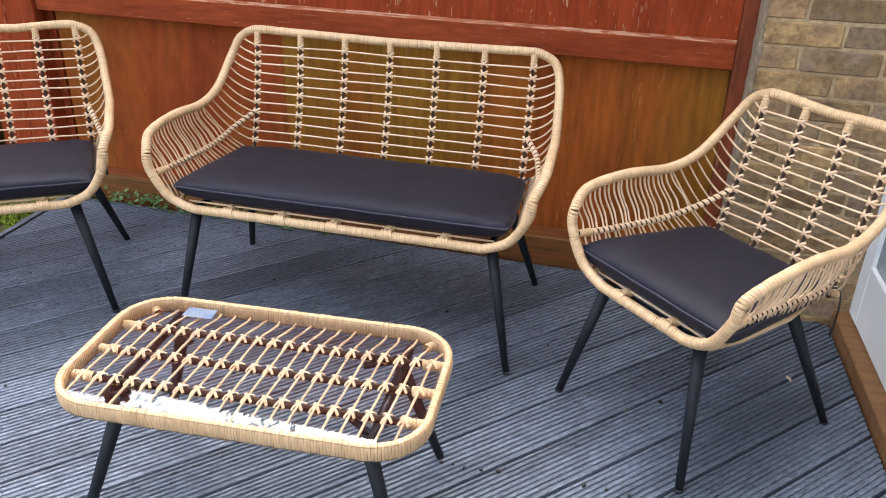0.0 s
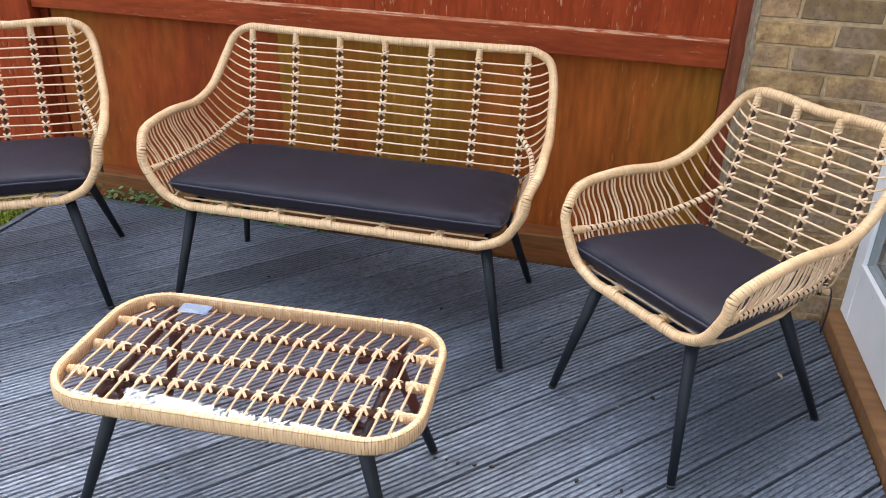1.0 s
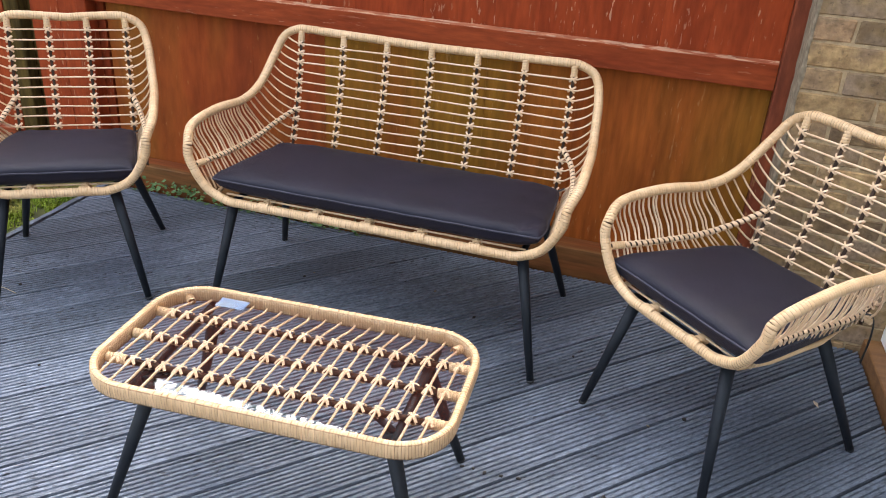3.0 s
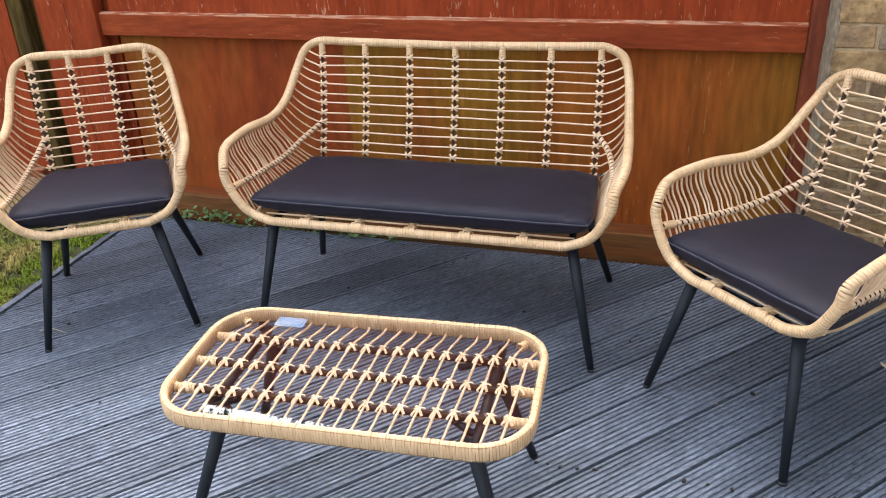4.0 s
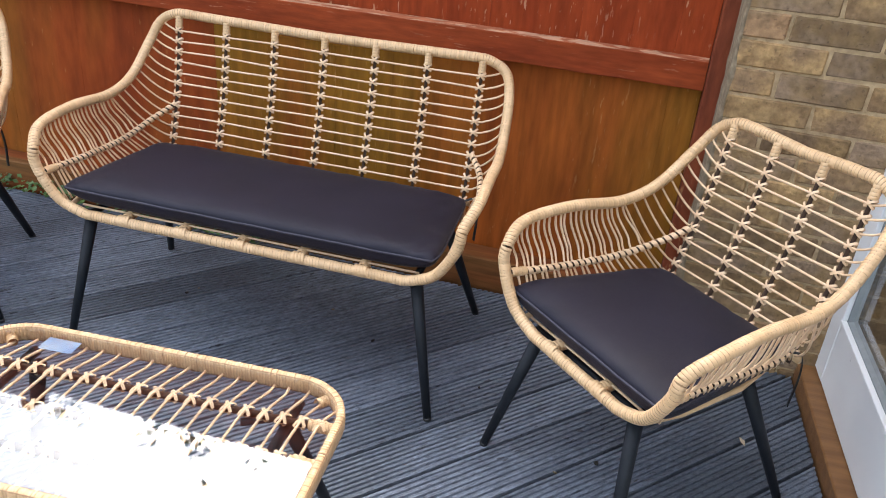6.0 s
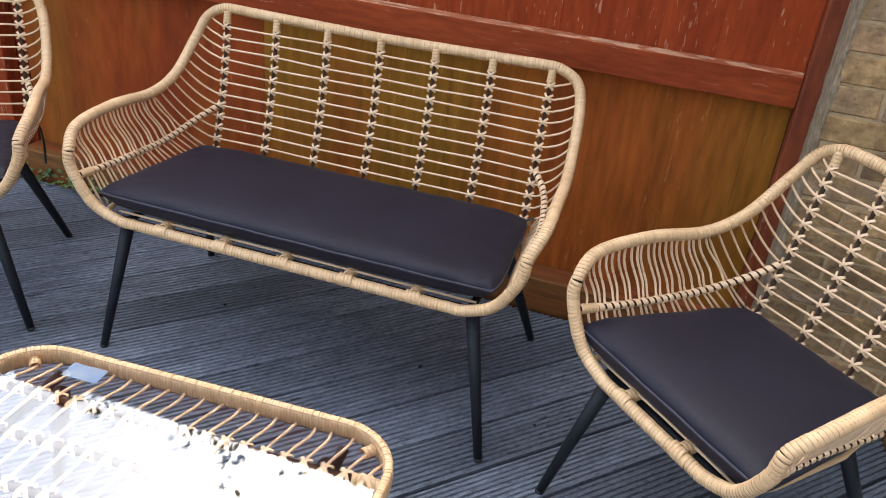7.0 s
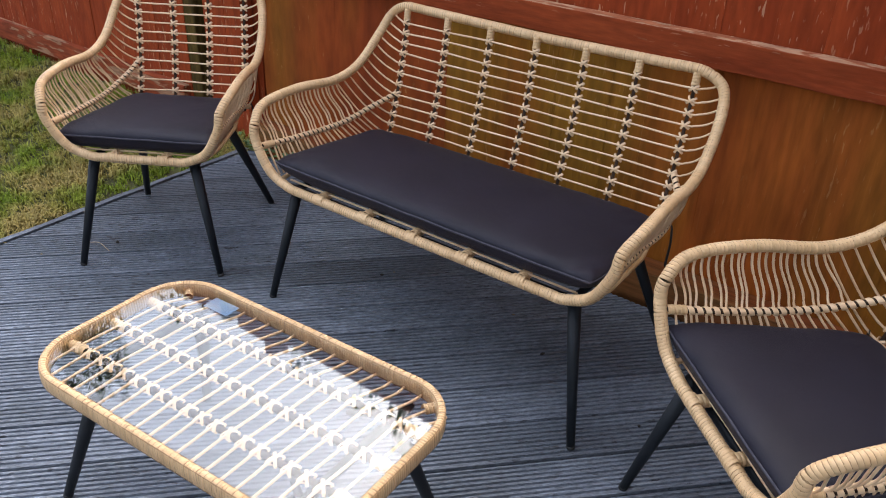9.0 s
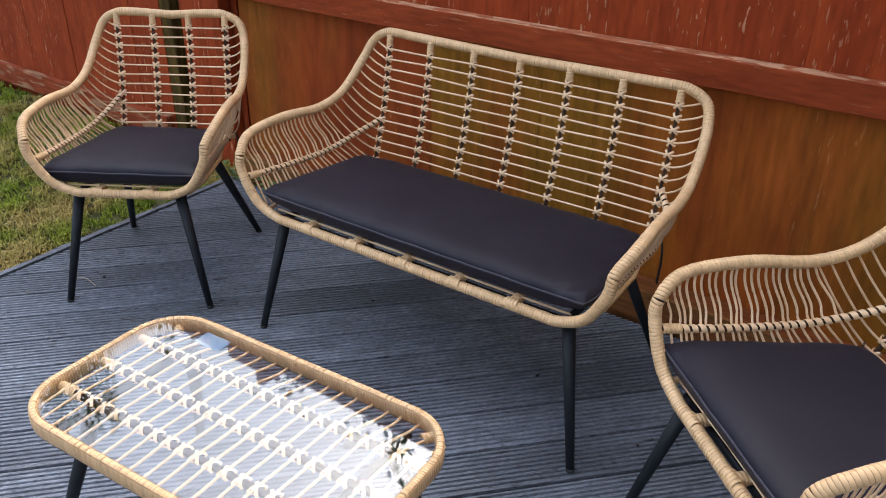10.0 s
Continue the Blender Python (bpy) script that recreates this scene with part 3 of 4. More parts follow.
POST_TOP, POST_FOOT = Vector((0, 0.572, 0.812)), Vector((0, 0.478, 0.415))
ROWS_BACK = 12


def cushion(parent_at, half, back_half, label, shift=0.0):
    """Seat pad: a rounded box with a swollen top, a piped seam and two tie straps."""
    t = thing("seat_cushion", label, "cushion", "seat cushions", at=parent_at)
    nu, nv = max(34, int(half * 110)), 34
    y0, y1 = 0.004, 0.452
    seam_at = lambda v: 0.4520 - 0.012 * (v + 1)

    def place(u, v):
        k = half + (back_half - half) * (v + 1) / 2
        su, sv = u * math.sqrt(1 - 0.05 * v ** 8), v * math.sqrt(1 - 0.03 * u ** 8)
        return shift * (1 - v) / 2 + k * su, (y0 + y1) / 2 + (y1 - y0) / 2 * sv

    for name, high, sign in (("top", 0.029, 1), ("base", 0.057, -1)):
        verts = []
        for i in range(nu + 1):
            for j in range(nv + 1):
                u, v = math.sin((2 * i / nu - 1) * math.pi / 2), math.sin((2 * j / nv - 1) * math.pi / 2)
                x, y = place(u, v)
                rim = max((1 - abs(u) ** 10) * (1 - abs(v) ** 6), 0) ** (0.42 if sign > 0 else 0.30)
                fold = 0.0016 * noise.noise(Vector((x * 9, y * 9, 3))) + 0.017 * noise.noise(Vector((x * 34, y * 20, 7))) * (abs(u) ** 5 * abs(v) ** 3 + 0.55 * abs(v) ** 9 + 0.4 * abs(u) ** 12) * rim
                if sign < 0:
                    x, y = x * (1 - 0.025 * rim), (y0 + y1) / 2 + (y - (y0 + y1) / 2) * (1 - 0.035 * rim)
                swell = 1 + 0.16 * (1 - u * u) * (1 - v * v) * (sign > 0)
                verts.append((x, y, seam_at(v) + sign * (high * rim * swell + fold * (sign > 0))))
        m = nv + 1
        faces = [(i * m + j, (i + 1) * m + j, (i + 1) * m + j + 1, i * m + j + 1)[::sign] for i in range(nu) for j in range(nv)]
        pile = Pile()
        pile.add(verts, faces)
        part(name, pile, FABRIC, t)
    ring = [place(u, -1) for u in np.linspace(-1, 1, 40)] + [place(1, v) for v in np.linspace(-1, 1, 20)][1:]
    ring += [place(u, 1) for u in np.linspace(1, -1, 40)][1:] + [place(-1, v) for v in np.linspace(1, -1, 20)][1:-1]
    pile = Pile()
    tube(pile, [Vector((x, y, seam_at((y - (y0 + y1) / 2) / ((y1 - y0) / 2)) + 0.0015 * noise.noise(Vector((x * 12, y * 12, 0))))) for x, y in ring], 0.0033, sides=6, closed=True)
    part("piping", pile, PIPING_LIT, t, "raised piped seam, painted paler for the light it catches")
    for s in (-1, 1):
        p = spline([(s * (back_half - 0.01), y1 - 0.01, seam_at(1)), (s * (back_half + 0.018), y1 + 0.012, 0.430), (s * (back_half + 0.028), y1 + 0.014, 0.375), (s * (back_half + 0.026), y1 + 0.010, 0.295)], 5)
        pile = Pile()
        verts = []
        for q in p:
            verts += [q + Vector((-0.004, 0.004, 0)), q + Vector((0.004, -0.004, 0)), q + Vector((0.0052, -0.0028, 0)), q + Vector((-0.0028, 0.0052, 0))]
        pile.add(verts, [(4 * i + k, 4 * i + (k + 1) % 4, 4 * i + 4 + (k + 1) % 4, 4 * i + 4 + k) for i in range(len(p) - 1) for k in range(4)])
        part("tie_strap", pile, RUBBER, t, "loose dark tie strap")
    return t


def rattan_seat(name, label, category, group, half, posts, post_half, leg_top, leg_foot, m, leg_shift=0.0, back=0.0):
    """Armchair or bench: wound frame hoop, uprights, cane strands, braided side rails and four metal legs."""
    t = thing(name, label, category, group)
    ends = [(-0.215, 0.0, 0.386), (-0.170, 0.0, 0.3865)], [(-0.134, 0.579, 0.8205), (-0.180, 0.580, 0.8190)]
    half_hoop = spline([(half + dx, y + back * min(max((z - 0.60) / 0.2, 0), 1), z) for dx, y, z in (*ends[0], *HOOP, *ends[1])], 8)
    side = half_hoop[16:16 + 8 * (len(HOOP) - 1) + 1]
    # frame hoop, with a slight dip in the middle of the top
    loop = [Vector((-q.x, q.y, q.z)) for q in half_hoop[::-1]] + half_hoop + [Vector((0, 0.583 + back, 0.812))]
    dense = even(loop, 0.01, True)
    core = Pile()
    tube(core, dense, HOOP_R * 0.945, sides=8, closed=True)
    hoop = part("frame_hoop", core, UNDER, t)
    pile = Pile()
    wound(pile, loop, HOOP_R, 0.0080, 0.12, True)
    tagged(part("cane_binding", pile, RATTAN, hoop, "pale cane wound round the frame"), kind="stuff")
    # uprights
    xs = [post_half * (2 * k / (posts - 1) - 1) for k in range(posts)]
    lean = (POST_TOP - POST_FOOT)
    out = Vector((0, -1, 0.25)).normalized()

    def on_post(x, s):
        """Place on the upright at x, s from 0 (top) to 1 (foot); the back bows gently."""
        q = POST_TOP.lerp(POST_FOOT, s)
        return Vector((x, q.y + back * (1 - s) + 0.012 * math.sin(s * math.pi), q.z))

    rows = [0.10 + 0.90 * k / (ROWS_BACK - 1) for k in range(ROWS_BACK)]
    for x in xs:
        pile = Pile()
        tube(pile, [on_post(x, s) for s in np.linspace(0.0, 1.06, 10)], 0.0051, sides=8)
        up = part("upright", pile, CORE, t, "dark upright bar")
        turn = Matrix((-lean.normalized(), -lean.normalized().cross(-out), out)).transposed().to_4x4()
        turn.col[1] = (*out.cross(-lean.normalized()), 0)
        for s in rows:
            share("cane_tie", tie_mesh(), up, Matrix.Translation(on_post(x, s)) @ turn @ Matrix.Rotation(radians(random.uniform(-7, 7)), 4, "Z"))
        pile = Pile()
        spiral(pile, [on_post(x, s) for s in (0.0, 0.03, 0.06, 0.085)], 0.0112)
        part("collar", pile, RATTAN, up, "wound cane collar")
    # strands across the back, running on into the sides
    side_even = even(side[::-1], 0.004)
    total = len(side_even) - 1

    def on_hoop(u, s):
        q = side_even[min(total, round(u * total))]
        return Vector((s * q.x, q.y, q.z))

    for k, s in enumerate(rows):
        u = 0.055 + 0.030 * k
        a, b = on_hoop(u, -1), on_hoop(u, 1)
        mid = [on_post(x, s) + Vector((0, -0.004, random.uniform(-0.0025, 0.0025))) for x in xs]


        def run_out(p, q):
            """The strand leaves the upright level and then bends to the hoop."""
            turn_at = Vector((p.x + (q.x - p.x) * 0.62, p.y + (q.y - p.y) * 0.22 + 0.006, p.z + (q.z - p.z) * 0.06 + random.uniform(-0.002, 0.002)))
            return [p.lerp(turn_at, g).lerp(turn_at.lerp(q, g), g) for g in (0.25, 0.5, 0.75)]

        pile = Pile()
        tube(pile, even(spline([a, *run_out(mid[0], a)[::-1], *mid, *run_out(mid[-1], b), b], 6), 0.010), 0.0029, sides=6)
        part("back_strand", pile, CANE, t)
    # side strands and braided rails
    count = 22
    for s in (-1, 1):
        rail = spline([(s * (half - 0.018), -0.002, 0.492), (s * (half - 0.031), 0.157, 0.483), (s * (half - 0.034), 0.328, 0.477), (s * (half - 0.060), 0.455, 0.508), (s * (post_half + 0.003), 0.523, 0.545)], 14)
        for k in range(count):
            f = k / (count - 1)
            arm_y = 0.345 - 0.325 * f
            top = min(side_even[int(0.36 * total):int(0.86 * total)], key=lambda q: abs(q.y - arm_y))
            top = Vector((s * top.x, top.y, top.z))
            g = 1 - f
            y = top.y + 0.10 * g * g + 0.012
            foot = Vector((s * (half - 0.055 - 0.025 * g), y, 0.400 + 0.008 * g))
            on_rail = min(rail, key=lambda q: abs(q.y - (top.y + 0.045 * g * g + 0.004)))
            sway = random.uniform(-0.002, 0.002)
            high = top.lerp(on_rail, 0.33) + Vector((s * 0.008, -0.005 + sway, 0))
            low = top.lerp(on_rail, 0.72) + Vector((s * 0.006, 0.0035 + sway, 0))
            pile = Pile()
            tube(pile, even(spline([top, high, low, on_rail, foot], 6), 0.01), 0.0029, sides=6)
            part("side_strand", pile, CANE, t)
        pile = Pile()
        tube(pile, rail, 0.0064, sides=8)
        bar = part("side_rail", pile, CORE, t, "dark side bar")
        pile = Pile()
        spiral(pile, rail, 0.0096, 0.0190, 0.70)
        part("braid", pile, CANE, bar, "slanting cane braid")
        pile = Pile()
        spiral(pile, rail[:5], 0.0112)
        part("collar", pile, RATTAN, bar)
        # lower side bar of the seat
        pile = Pile()
        tube(pile, [(s * (half - 0.075), 0.012, 0.394), (s * (half - 0.058), 0.10, 0.397), (s * (half - 0.062), 0.28, 0.400), (s * (half - 0.105), 0.48, 0.408)], 0.007, sides=8)
        part("seat_rail", pile, RATTAN, t)
    pile = Pile()
    tube(pile, [(-post_half - 0.02, 0.48, 0.405), (post_half + 0.02, 0.48, 0.405)], 0.009, sides=8)
    part("seat_rail", pile, RATTAN, t)
    # seat slats with wound ends, and the strand behind the front rail
    n_slats = posts - 2 if posts > 4 else 2
    span = post_half * (0.70 if posts > 4 else 0.42)
    for k in range(n_slats):
        x = span * (2 * k / (n_slats - 1) - 1)
        pile = Pile()
        tube(pile, [(x, 0.0, 0.391), (x, 0.25, 0.396), (x, 0.48, 0.402)], 0.0075, sides=8)
        slat = part("seat_slat", pile, RATTAN, t)
        pile = Pile()
        spiral(pile, [Vector((x, 0.004, 0.3925)), Vector((x, 0.046, 0.3935))], 0.0142)
        part("collar", pile, RATTAN, slat)
        pile = Pile()
        spiral(pile, [Vector((x - 0.020, 0, 0.389)), Vector((x + 0.020, 0, 0.389))], 0.0160)
        part("collar", pile, RATTAN, slat)
    pile = Pile()
    tube(pile, [(-post_half - 0.0, 0.026, 0.401), (0, 0.03, 0.40), (post_half + 0.0, 0.026, 0.401)], 0.003, sides=6)
    part("front_strand", pile, CANE, t)
    # metal frame and legs
    fx, fy, bx, by = leg_top
    gx, gy, hx, hy = leg_foot
    pile = Pile()
    for y in (fy, by):
        tube(pile, [(-fx - 0.02, y, 0.372), (fx + 0.02, y, 0.372)], 0.010, sides=8)
    for x in (-fx, fx):
        tube(pile, [(x, fy - 0.02, 0.371), (x, by + 0.05, 0.371)], 0.010, sides=8)
    part("under_frame", pile, METAL, t, "dark metal seat frame")
    for s in (-1, 1):
        for top, foot in (((s * fx + leg_shift * 0.5, fy, 0.378), (s * gx + leg_shift, gy, 0.0)), ((s * bx, by, 0.378), (s * hx, hy, 0.0))):
            a, b = Vector(top), Vector(foot)
            pile = Pile()
            tube(pile, [a, a.lerp(b, 0.5), b + (a - b) * 0.02], 0.0175, 0.0108, 14)
            leg = part("leg", pile, METAL, t, "tapered dark grey metal leg")
            pile = Pile()
            tube(pile, [b + (a - b) * 0.022, b], 0.0112, 0.0105, 14)
            part("foot_cap", pile, RUBBER, leg)
    t.matrix_world = m
    return t


CHAIR = dict(half=0.281, posts=4, post_half=0.193, leg_top=(0.162, 0.040, 0.160, 0.366), leg_foot=(0.237, -0.033, 0.250, 0.522))
BENCH = dict(half=0.595, posts=7, post_half=0.487, leg_top=(0.472, 0.035, 0.462, 0.385), leg_foot=(0.545, -0.043, 0.557, 0.524), leg_shift=0.013)
bench_at = pose(0.005, 2.026, 0, 0, 0, math.degrees(0.017))
chair_l_at = pose(-0.968, 1.847, 0, 0, 0, math.degrees(0.570))
chair_r_at = pose(0.923, 1.8205, 0, 0, 0, math.degrees(-0.7466))
random.seed(21)
rattan_seat("garden_bench", "two-seat pale rattan garden bench with dark metal legs", "bench", "", m=bench_at, **BENCH)
rattan_seat("garden_armchair", "pale rattan garden armchair with dark metal legs, beside the lawn", "armchair", "rattan armchairs", m=chair_l_at, **CHAIR)
rattan_seat("garden_armchair", "pale rattan garden armchair with dark metal legs, beside the brick wall", "armchair", "rattan armchairs", m=chair_r_at, back=0.013, **CHAIR)
cushion(bench_at, 0.536, 0.508, "long black fabric cushion on the rattan bench")
cushion(chair_l_at, 0.252, 0.200, "square black fabric cushion on the armchair beside the lawn", -0.014)
cushion(chair_r_at, 0.258, 0.202, "square black fabric cushion on the armchair beside the brick wall", -0.003)


# ---- coffee table ----
def rounded(hw, hd, r, z, n=10):
    out = []
    for sx, sy, a0 in ((1, 1, 0), (-1, 1, 90), (-1, -1, 180), (1, -1, 270)):
        for k in range(n):
            g = radians(a0 + 90 * k / (n - 1))
            out.append(Vector((sx * (hw - r) + r * math.cos(g), sy * (hd - r) + r * math.sin(g), z)))
    return out


def coffee_table(m):
    """Low table: wound rim, three dark bars with cane lattice, glass sheet, four splayed metal legs."""
    t = thing("coffee_table", "low rattan coffee table with a clear glass top", "table")
    hw, hd, r = 0.409, 0.216, 0.114
    path = rounded(hw, hd, r, 0.362)
    core = Pile()
    ring = even(path, 0.012, True)
    verts, n = [], len(ring)
    for i, q in enumerate(ring):
        w = (ring[(i + 1) % n] - ring[i - 1]).normalized().cross(Vector((0, 0, 1)))
        verts += [q + w * 0.0075 + Vector((0, 0, 0.0175)), q - w * 0.0075 + Vector((0, 0, 0.0175)), q - w * 0.0075 - Vector((0, 0, 0.0175)), q + w * 0.0075 - Vector((0, 0, 0.0175))]
    core.add(verts, [(4 * i + k, 4 * i + (k + 1) % 4, 4 * ((i + 1) % n) + (k + 1) % 4, 4 * ((i + 1) % n) + k) for i in range(n) for k in range(4)])
    rim = part("rim", core, UNDER, t)
    pile = Pile()
    turns = even(path, 0.0064, True)
    n = len(turns)
    for i, q in enumerate(turns):
        d = (turns[(i + 1) % n] - turns[i - 1]).normalized()
        w = d.cross(Vector((0, 0, 1)))
        k = random.uniform(0.97, 1.04)
        width, slant = 0.0063 * random.uniform(0.9, 1.0), random.uniform(-0.001, 0.001)
        section = []
        for g in range(12):
            c, s = math.cos(2 * math.pi * g / 12), math.sin(2 * math.pi * g / 12)
            section.append((math.copysign(abs(c) ** 0.6, c) * 0.0090 * k, math.copysign(abs(s) ** 0.5, s) * 0.0200 * k))
        verts = []
        for off, e in ((-0.5, 0.90), (-0.28, 1.0), (0.28, 1.0), (0.5, 0.90)):
            verts += [q + d * (off * width + slant * v / 0.02) + w * (u * e) + Vector((0, 0, v * (0.5 + e * 0.5))) for u, v in section]
        pile.add(verts, [(12 * i2 + k2, 12 * i2 + (k2 + 1) % 12, 12 * i2 + 12 + (k2 + 1) % 12, 12 * i2 + 12 + k2) for i2 in range(3) for k2 in range(12)])
    tagged(part("cane_binding", pile, RATTAN, rim, "pale cane wound round the rim"), kind="stuff")
    bars = (-0.105, 0.0, 0.105)
    z = 0.356
    for y in bars:
        pile = Pile()
        tube(pile, [(-hw + 0.01, y, z), (0, y, z), (hw - 0.01, y, z)], 0.0075, sides=8)
        bar = part("long_bar", pile, CORE, t, "dark bar under the glass")
        for s in (-1, 1):
            pile = Pile()
            spiral(pile, [Vector((s * (hw - 0.008), y, z)), Vector((s * (hw - 0.060), y, z))], 0.0122)
            part("collar", pile, RATTAN, bar, "wound cane collar")
        for k in range(20):
            x = -0.365 + 0.73 * k / 19 + 0.007 * y / 0.105
            share("cane_tie", tie_mesh(), bar, Matrix.Translation((x, y, z + 0.002)) @ Matrix.Rotation(radians(random.uniform(-9, 9)), 4, "Z") @ Matrix.Diagonal((1.12, 1.28, 1.05, 1)))
    for k in range(20):
        x = -0.365 + 0.73 * k / 19
        reach = hd - 0.012
        if abs(x) > hw - r:
            reach = hd - r + math.sqrt(max(r * r - (abs(x) - hw + r) ** 2, 0)) - 0.014
        slant = 0.012
        pts = [Vector((x + 0.023 + random.uniform(-0.004, 0.005), reach, z - 0.002)), Vector((x + 0.0225 + random.uniform(-0.003, 0.003), (reach + 0.105) / 2 + 0.018, z + 0.002)), Vector((x + 0.007, 0.105, z + 0.0075)),
               Vector((x, 0, z + 0.0075)), Vector((x - 0.007, -0.105, z + 0.0075)), Vector((x - slant, -(reach + 0.105) / 2 - 0.01, z + 0.002)), Vector((x - slant - 0.006, -reach, z - 0.004))]
        if reach < 0.125:
            pts = [Vector((x + 0.004, reach, z)), Vector((x, 0, z + 0.0075)), Vector((x - 0.004, -reach, z))]
        pile = Pile()
        tube(pile, even(spline(pts, 5), 0.012), 0.0032, sides=6)
        part("cross_strand", pile, CANE, t)
    # wound stubs in the two far corners, and a pale blue maker's sticker under the glass
    for s in (-1, 1):
        pile = Pile()
        spiral(pile, [Vector((s * 0.372, 0.203, z)), Vector((s * 0.344, 0.170, z))], 0.0115)
        part("corner_stub", pile, RATTAN, t, "short wound cane stub")
    part("sticker", box(-0.268, -0.192, 0.150, 0.192, 0.3724, 0.3733, 0.0002), STICKER, t, "translucent pale blue sticker under the glass", smooth=False)
    # glass sheet inside the rim
    bm = bmesh.new()
    ring = rounded(hw - 0.0105, hd - 0.0105, r - 0.0105, 0)
    low = [bm.verts.new((q.x, q.y, 0.3735)) for q in ring]
    high = [bm.verts.new((q.x, q.y, 0.3785)) for q in ring]
    bm.faces.new(low[::-1])
    bm.faces.new(high)
    for i in range(len(ring)):
        j = (i + 1) % len(ring)
        bm.faces.new((low[i], low[j], high[j], high[i]))
    bmesh.ops.bevel(bm, geom=[e for e in bm.edges if len(e.link_faces) == 2 and abs(e.verts[0].co.z - e.verts[1].co.z) < 1e-6], offset=0.001, segments=1, affect="EDGES")
    part("glass_top", bm, TABLE_GLASS, t, "clear glass sheet", smooth=False)
    for s in (-1, 1):
        pile = Pile()
        tube(pile, [(s * 0.30, -0.185, 0.337), (s * 0.30, 0.185, 0.337)], 0.0115, sides=8)
        part("under_bar", pile, METAL, t, "dark metal cross bar")
        for e in (-1, 1):
            a, b = Vector((s * (0.283 if s > 0 else 0.264), e * 0.138, 0.338)), Vector((s * 0.377, e * 0.207, 0.0))
            pile = Pile()
            tube(pile, [a, a.lerp(b, 0.5), b + (a - b) * 0.02], 0.0175, 0.0108, 14)
            leg = part("leg", pile, METAL, t, "tapered dark grey metal leg")
            pile = Pile()
            tube(pile, [b + (a - b) * 0.022, b], 0.0112, 0.0105, 14)
            part("foot_cap", pile, RUBBER, leg)
            pile = Pile()
            tube(pile, [(s * 0.30, e * 0.14, 0.338), (s * 0.215, e * 0.085, 0.345)], 0.008, sides=8)
            part("brace", pile, METAL, t)
    t.matrix_world = m
    return t


coffee_table(pose(0.115, 1.349, 0, 0, 0, math.degrees(0.079)))


# ---- plants, stones, litter ----
def leaf_shape(pile, c, way_out, up, length, width):
    s = way_out.cross(up).normalized()
    mid = c + way_out * length * 0.5 + up * length * 0.08
    pile.add((c, mid + s * width, c + way_out * length, mid - s * width), ((0, 1, 2, 3),))


random.seed(31)
pile = Pile()
for i in range(420):
    x = random.uniform(-1.62, -0.30)
    y = 2.725 + random.uniform(-0.035, 0.03)
    c = Vector((x, y, random.uniform(-0.01, 0.045)))
    w = Vector((random.uniform(-1, 1), random.uniform(-1.2, 0.3), random.uniform(-0.2, 0.6))).normalized()
    size = random.uniform(0.012, 0.030)
    leaf_shape(pile, c, w, Vector((0, -0.4, 1)).normalized(), size, size * 0.42)
tagged(part("ivy", pile, LEAF, None, smooth=False), "small green ivy leaves between deck and fence", "ivy", kind="stuff")


def shrub(m, label, spread, low, high, stems_n=12):
    """Shrub behind the fence: forked stems, dense small leaves, a few long sprays."""
    t = thing("shrub", label, "shrub", "shrubs behind the fence", at=m)
    stems, leaves = Pile(), Pile()
    for k in range(stems_n):
        x = spread * (2 * (k + random.random()) / stems_n - 1)
        tip = Vector((x, random.uniform(-0.30, 0.25), random.uniform(low, high) if k % 4 else high + random.uniform(0.0, 0.12)))
        p = spline([(x * 0.5, 0.2, 0), (x * 0.8, 0.15 + tip.y * 0.3, tip.z * 0.55), tip], 8)
        tube(stems, p, 0.012, 0.002, 6)
        for j in range(150):
            f = random.uniform(0.45, 1.0)
            q = p[min(len(p) - 1, round(f * (len(p) - 1)))] + Vector([random.gauss(0, 0.075 * (1.15 - f * 0.75)) for _ in range(3)])
            w = Vector([random.gauss(0, 1) for _ in range(3)]).normalized()
            leaf_shape(leaves, q, w, Vector((0, 0, 1)), random.uniform(0.03, 0.06), random.uniform(0.009, 0.016))
    part("stem", stems, BARK, t)
    part("crown", leaves, LEAF, t, smooth=False)
    return t


shrub(pose(-0.75, 3.15, -0.05), "leafy green shrub just behind the timber fence", 0.75, 1.92, 2.06, 24)
shrub(pose(0.65, 3.2, -0.05), "leafy green shrub showing over the timber fence", 0.65, 1.90, 2.05, 18)
shrub(pose(-1.02, 3.2, -0.05), "slim leafy green shrub rising over the timber fence", 0.26, 2.05, 2.30, 14)
shrub(pose(-2.9, 3.22, -0.05), "leafy green shrub behind the red fence", 0.5, 2.05, 2.34, 18)
shrub(pose(-4.75, 3.2, -0.05), "tall leafy green shrub at the far part of the fence", 0.42, 3.45, 4.15, 60)

random.seed(41)
for i in range(46):
    bm = bmesh.new()
    r = random.uniform(0.018, 0.052)
    bmesh.ops.create_icosphere(bm, subdivisions=2, radius=r)
    o = Vector((random.random() * 9, random.random() * 9, 0))
    for v in bm.verts:
        v.co *= 1 + 0.55 * noise.noise(v.co * 14 + o)
        v.co.z *= 0.62
    ob = tagged(part("stone", bm, STONE, None), "rounded grey stone in a heap on the turf", "stone", "heap of stones")
    ob.matrix_world = pose(random.uniform(-4.7, -3.68), random.uniform(2.2, 2.78), -0.02 + r * 0.3 + (0.035 if i > 30 else 0), random.uniform(-15, 15), random.uniform(-15, 15), random.uniform(0, 360))

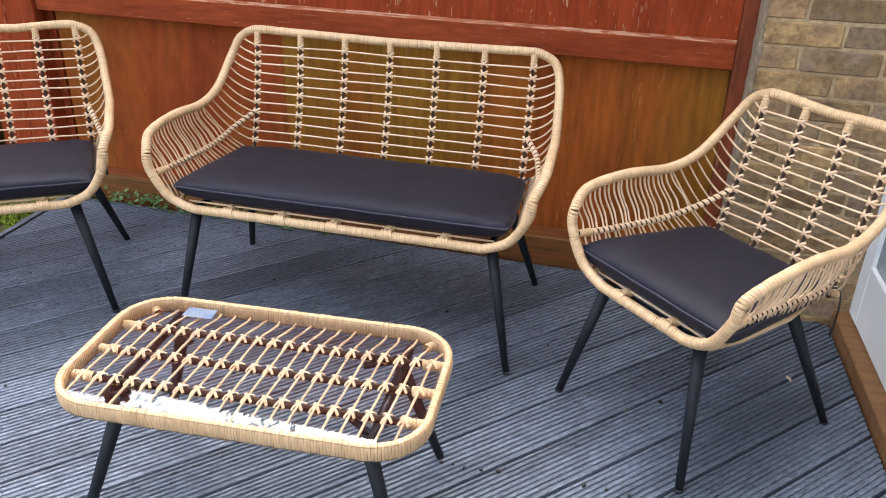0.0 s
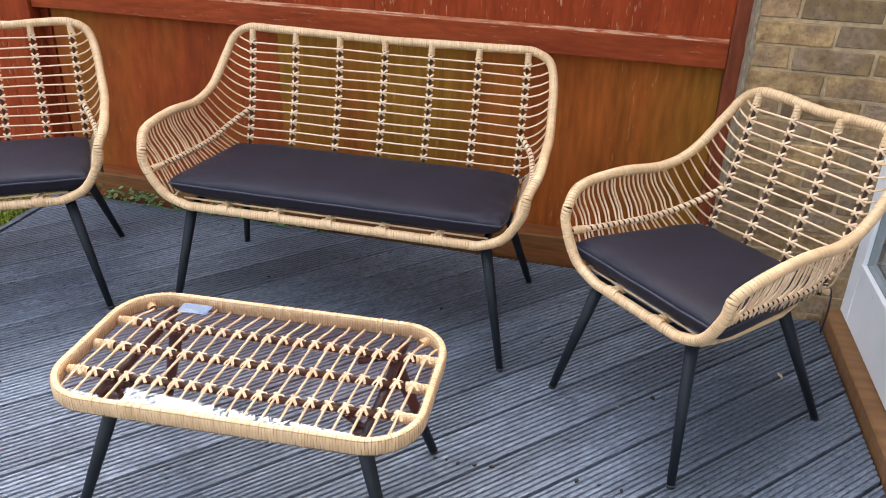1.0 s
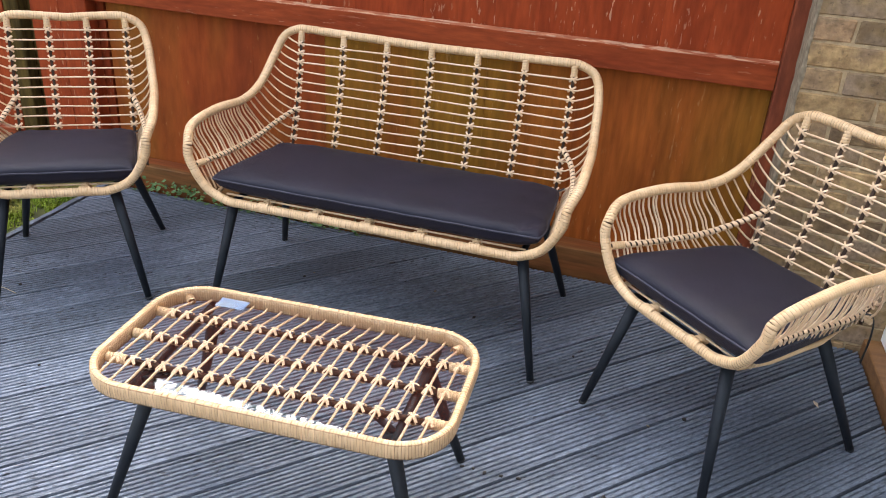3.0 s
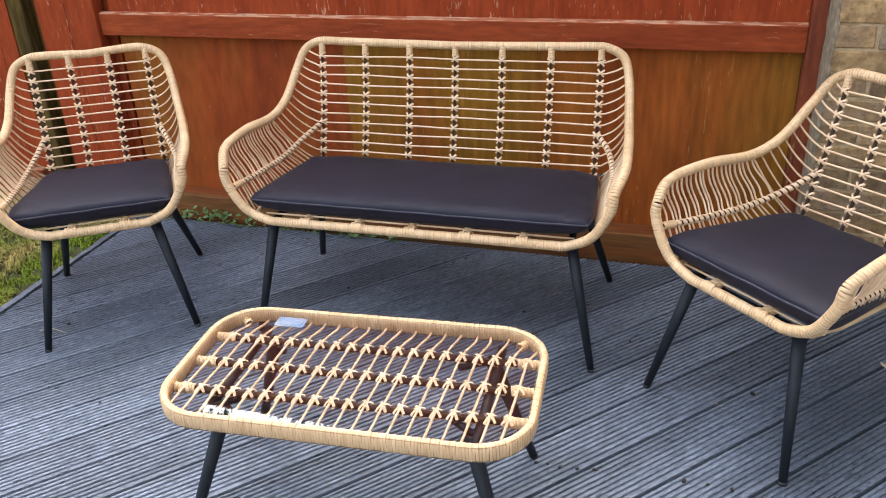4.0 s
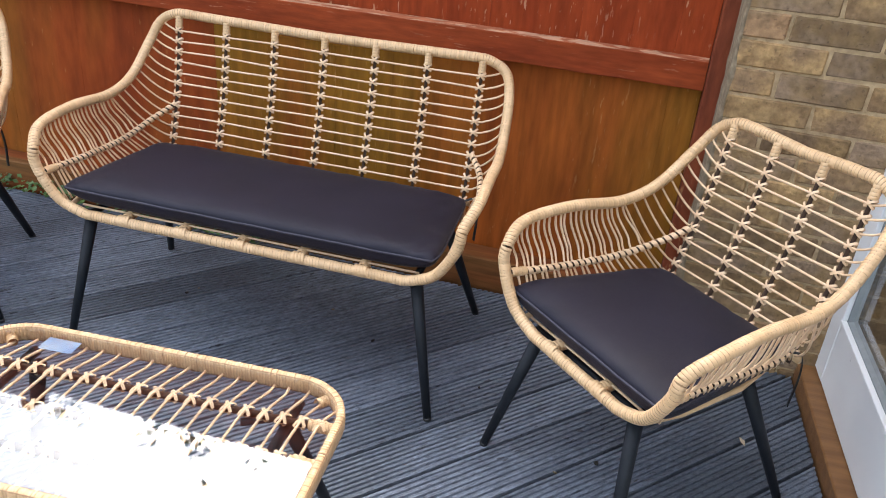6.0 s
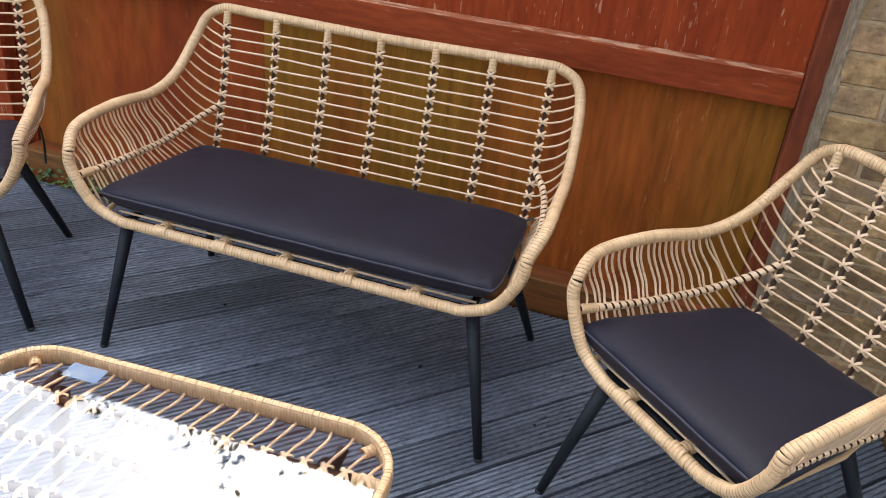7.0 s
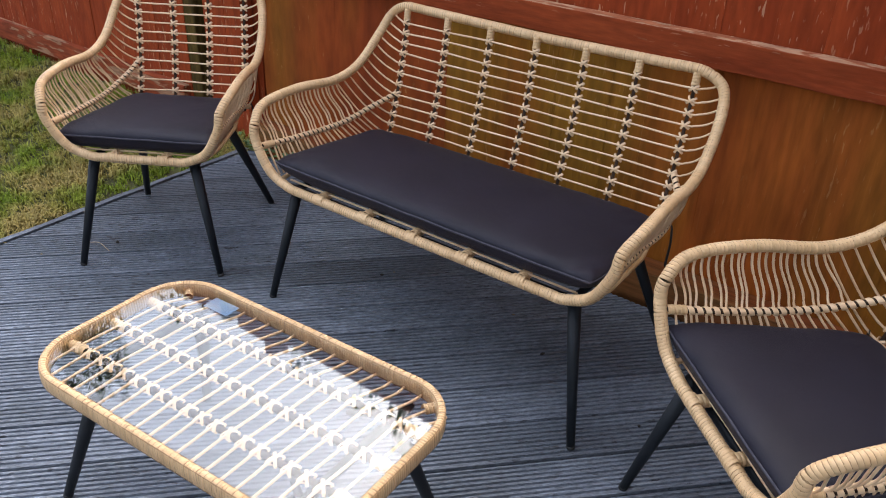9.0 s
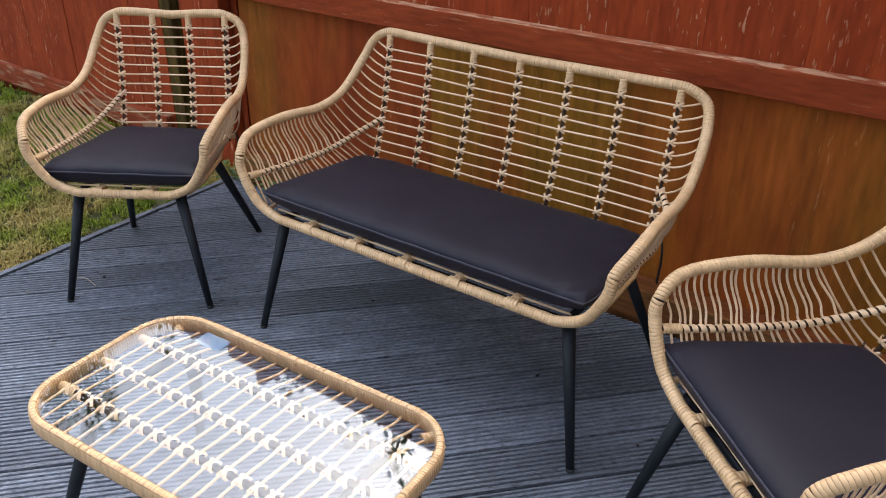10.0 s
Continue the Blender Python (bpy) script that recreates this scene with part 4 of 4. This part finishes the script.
# ---- bits lying on the deck ----
random.seed(51)
for x, y in ((0.660, 2.180), (1.016, 1.991), (0.484, 1.562), (0.513, 1.565), (0.545, 1.560), (0.588, 1.566), (0.631, 1.572), (0.846, 1.587), (0.902, 1.588), (0.958, 1.585),
             (-0.35, 2.30), (0.30, 2.28), (-0.80, 1.50), (-1.20, 1.85)):
    bm = bmesh.new()
    bmesh.ops.create_icosphere(bm, subdivisions=1, radius=random.uniform(0.004, 0.008))
    for v in bm.verts:
        v.co = Vector((v.co.x * random.uniform(0.8, 1.5), v.co.y * random.uniform(0.6, 1.1), v.co.z * 0.5 + 0.003))
    bit = tagged(part("crumb", bm, DIRT, None), "dark crumb of soil on the grey deck", "soil crumb", "crumbs on the deck")
    bit.matrix_world = pose(x, y, 0, 0, 0, random.uniform(0, 360))
for x, y in ((0.921, 1.919), (-0.331, 2.341), (0.120, 2.395), (-1.318, 1.635)):
    bm = bmesh.new()
    bmesh.ops.create_icosphere(bm, subdivisions=1, radius=random.uniform(0.0035, 0.0055))
    for v in bm.verts:
        v.co = Vector((v.co.x * random.uniform(0.8, 1.5), v.co.y * random.uniform(0.6, 1.1), v.co.z * 0.4 + 0.002))
    bit = tagged(part("crumb", bm, POINTING, None), "tiny pale crumb of mortar on the grey deck", "crumb", "pale crumbs on the deck")
    bit.matrix_world = pose(x, y, 0, 0, 0, random.uniform(0, 360))
pile = Pile()
tube(pile, spline([(-1.267, 1.788, 0.003), (-1.229, 1.800, 0.010), (-1.167, 1.796, 0.003)], 5), 0.0012, sides=5)
tagged(part("dry_stalk", pile, WICKER, None), "pale dry grass stalk lying on the deck", "stalk")
pile = Pile()
for c, g in (((-0.12, 1.16), 0.4), ((1.39, 2.20), 2.0)):
    leaf_shape(pile, Vector((*c, 0.004)), Vector((math.cos(g), math.sin(g), 0.1)), Vector((0, 0, 1)), 0.035, 0.007)
    tagged(part("dry_leaf", pile, WICKER, None, smooth=False), "small dry leaf lying on the deck", "leaf", "dry leaves")
    pile = Pile()
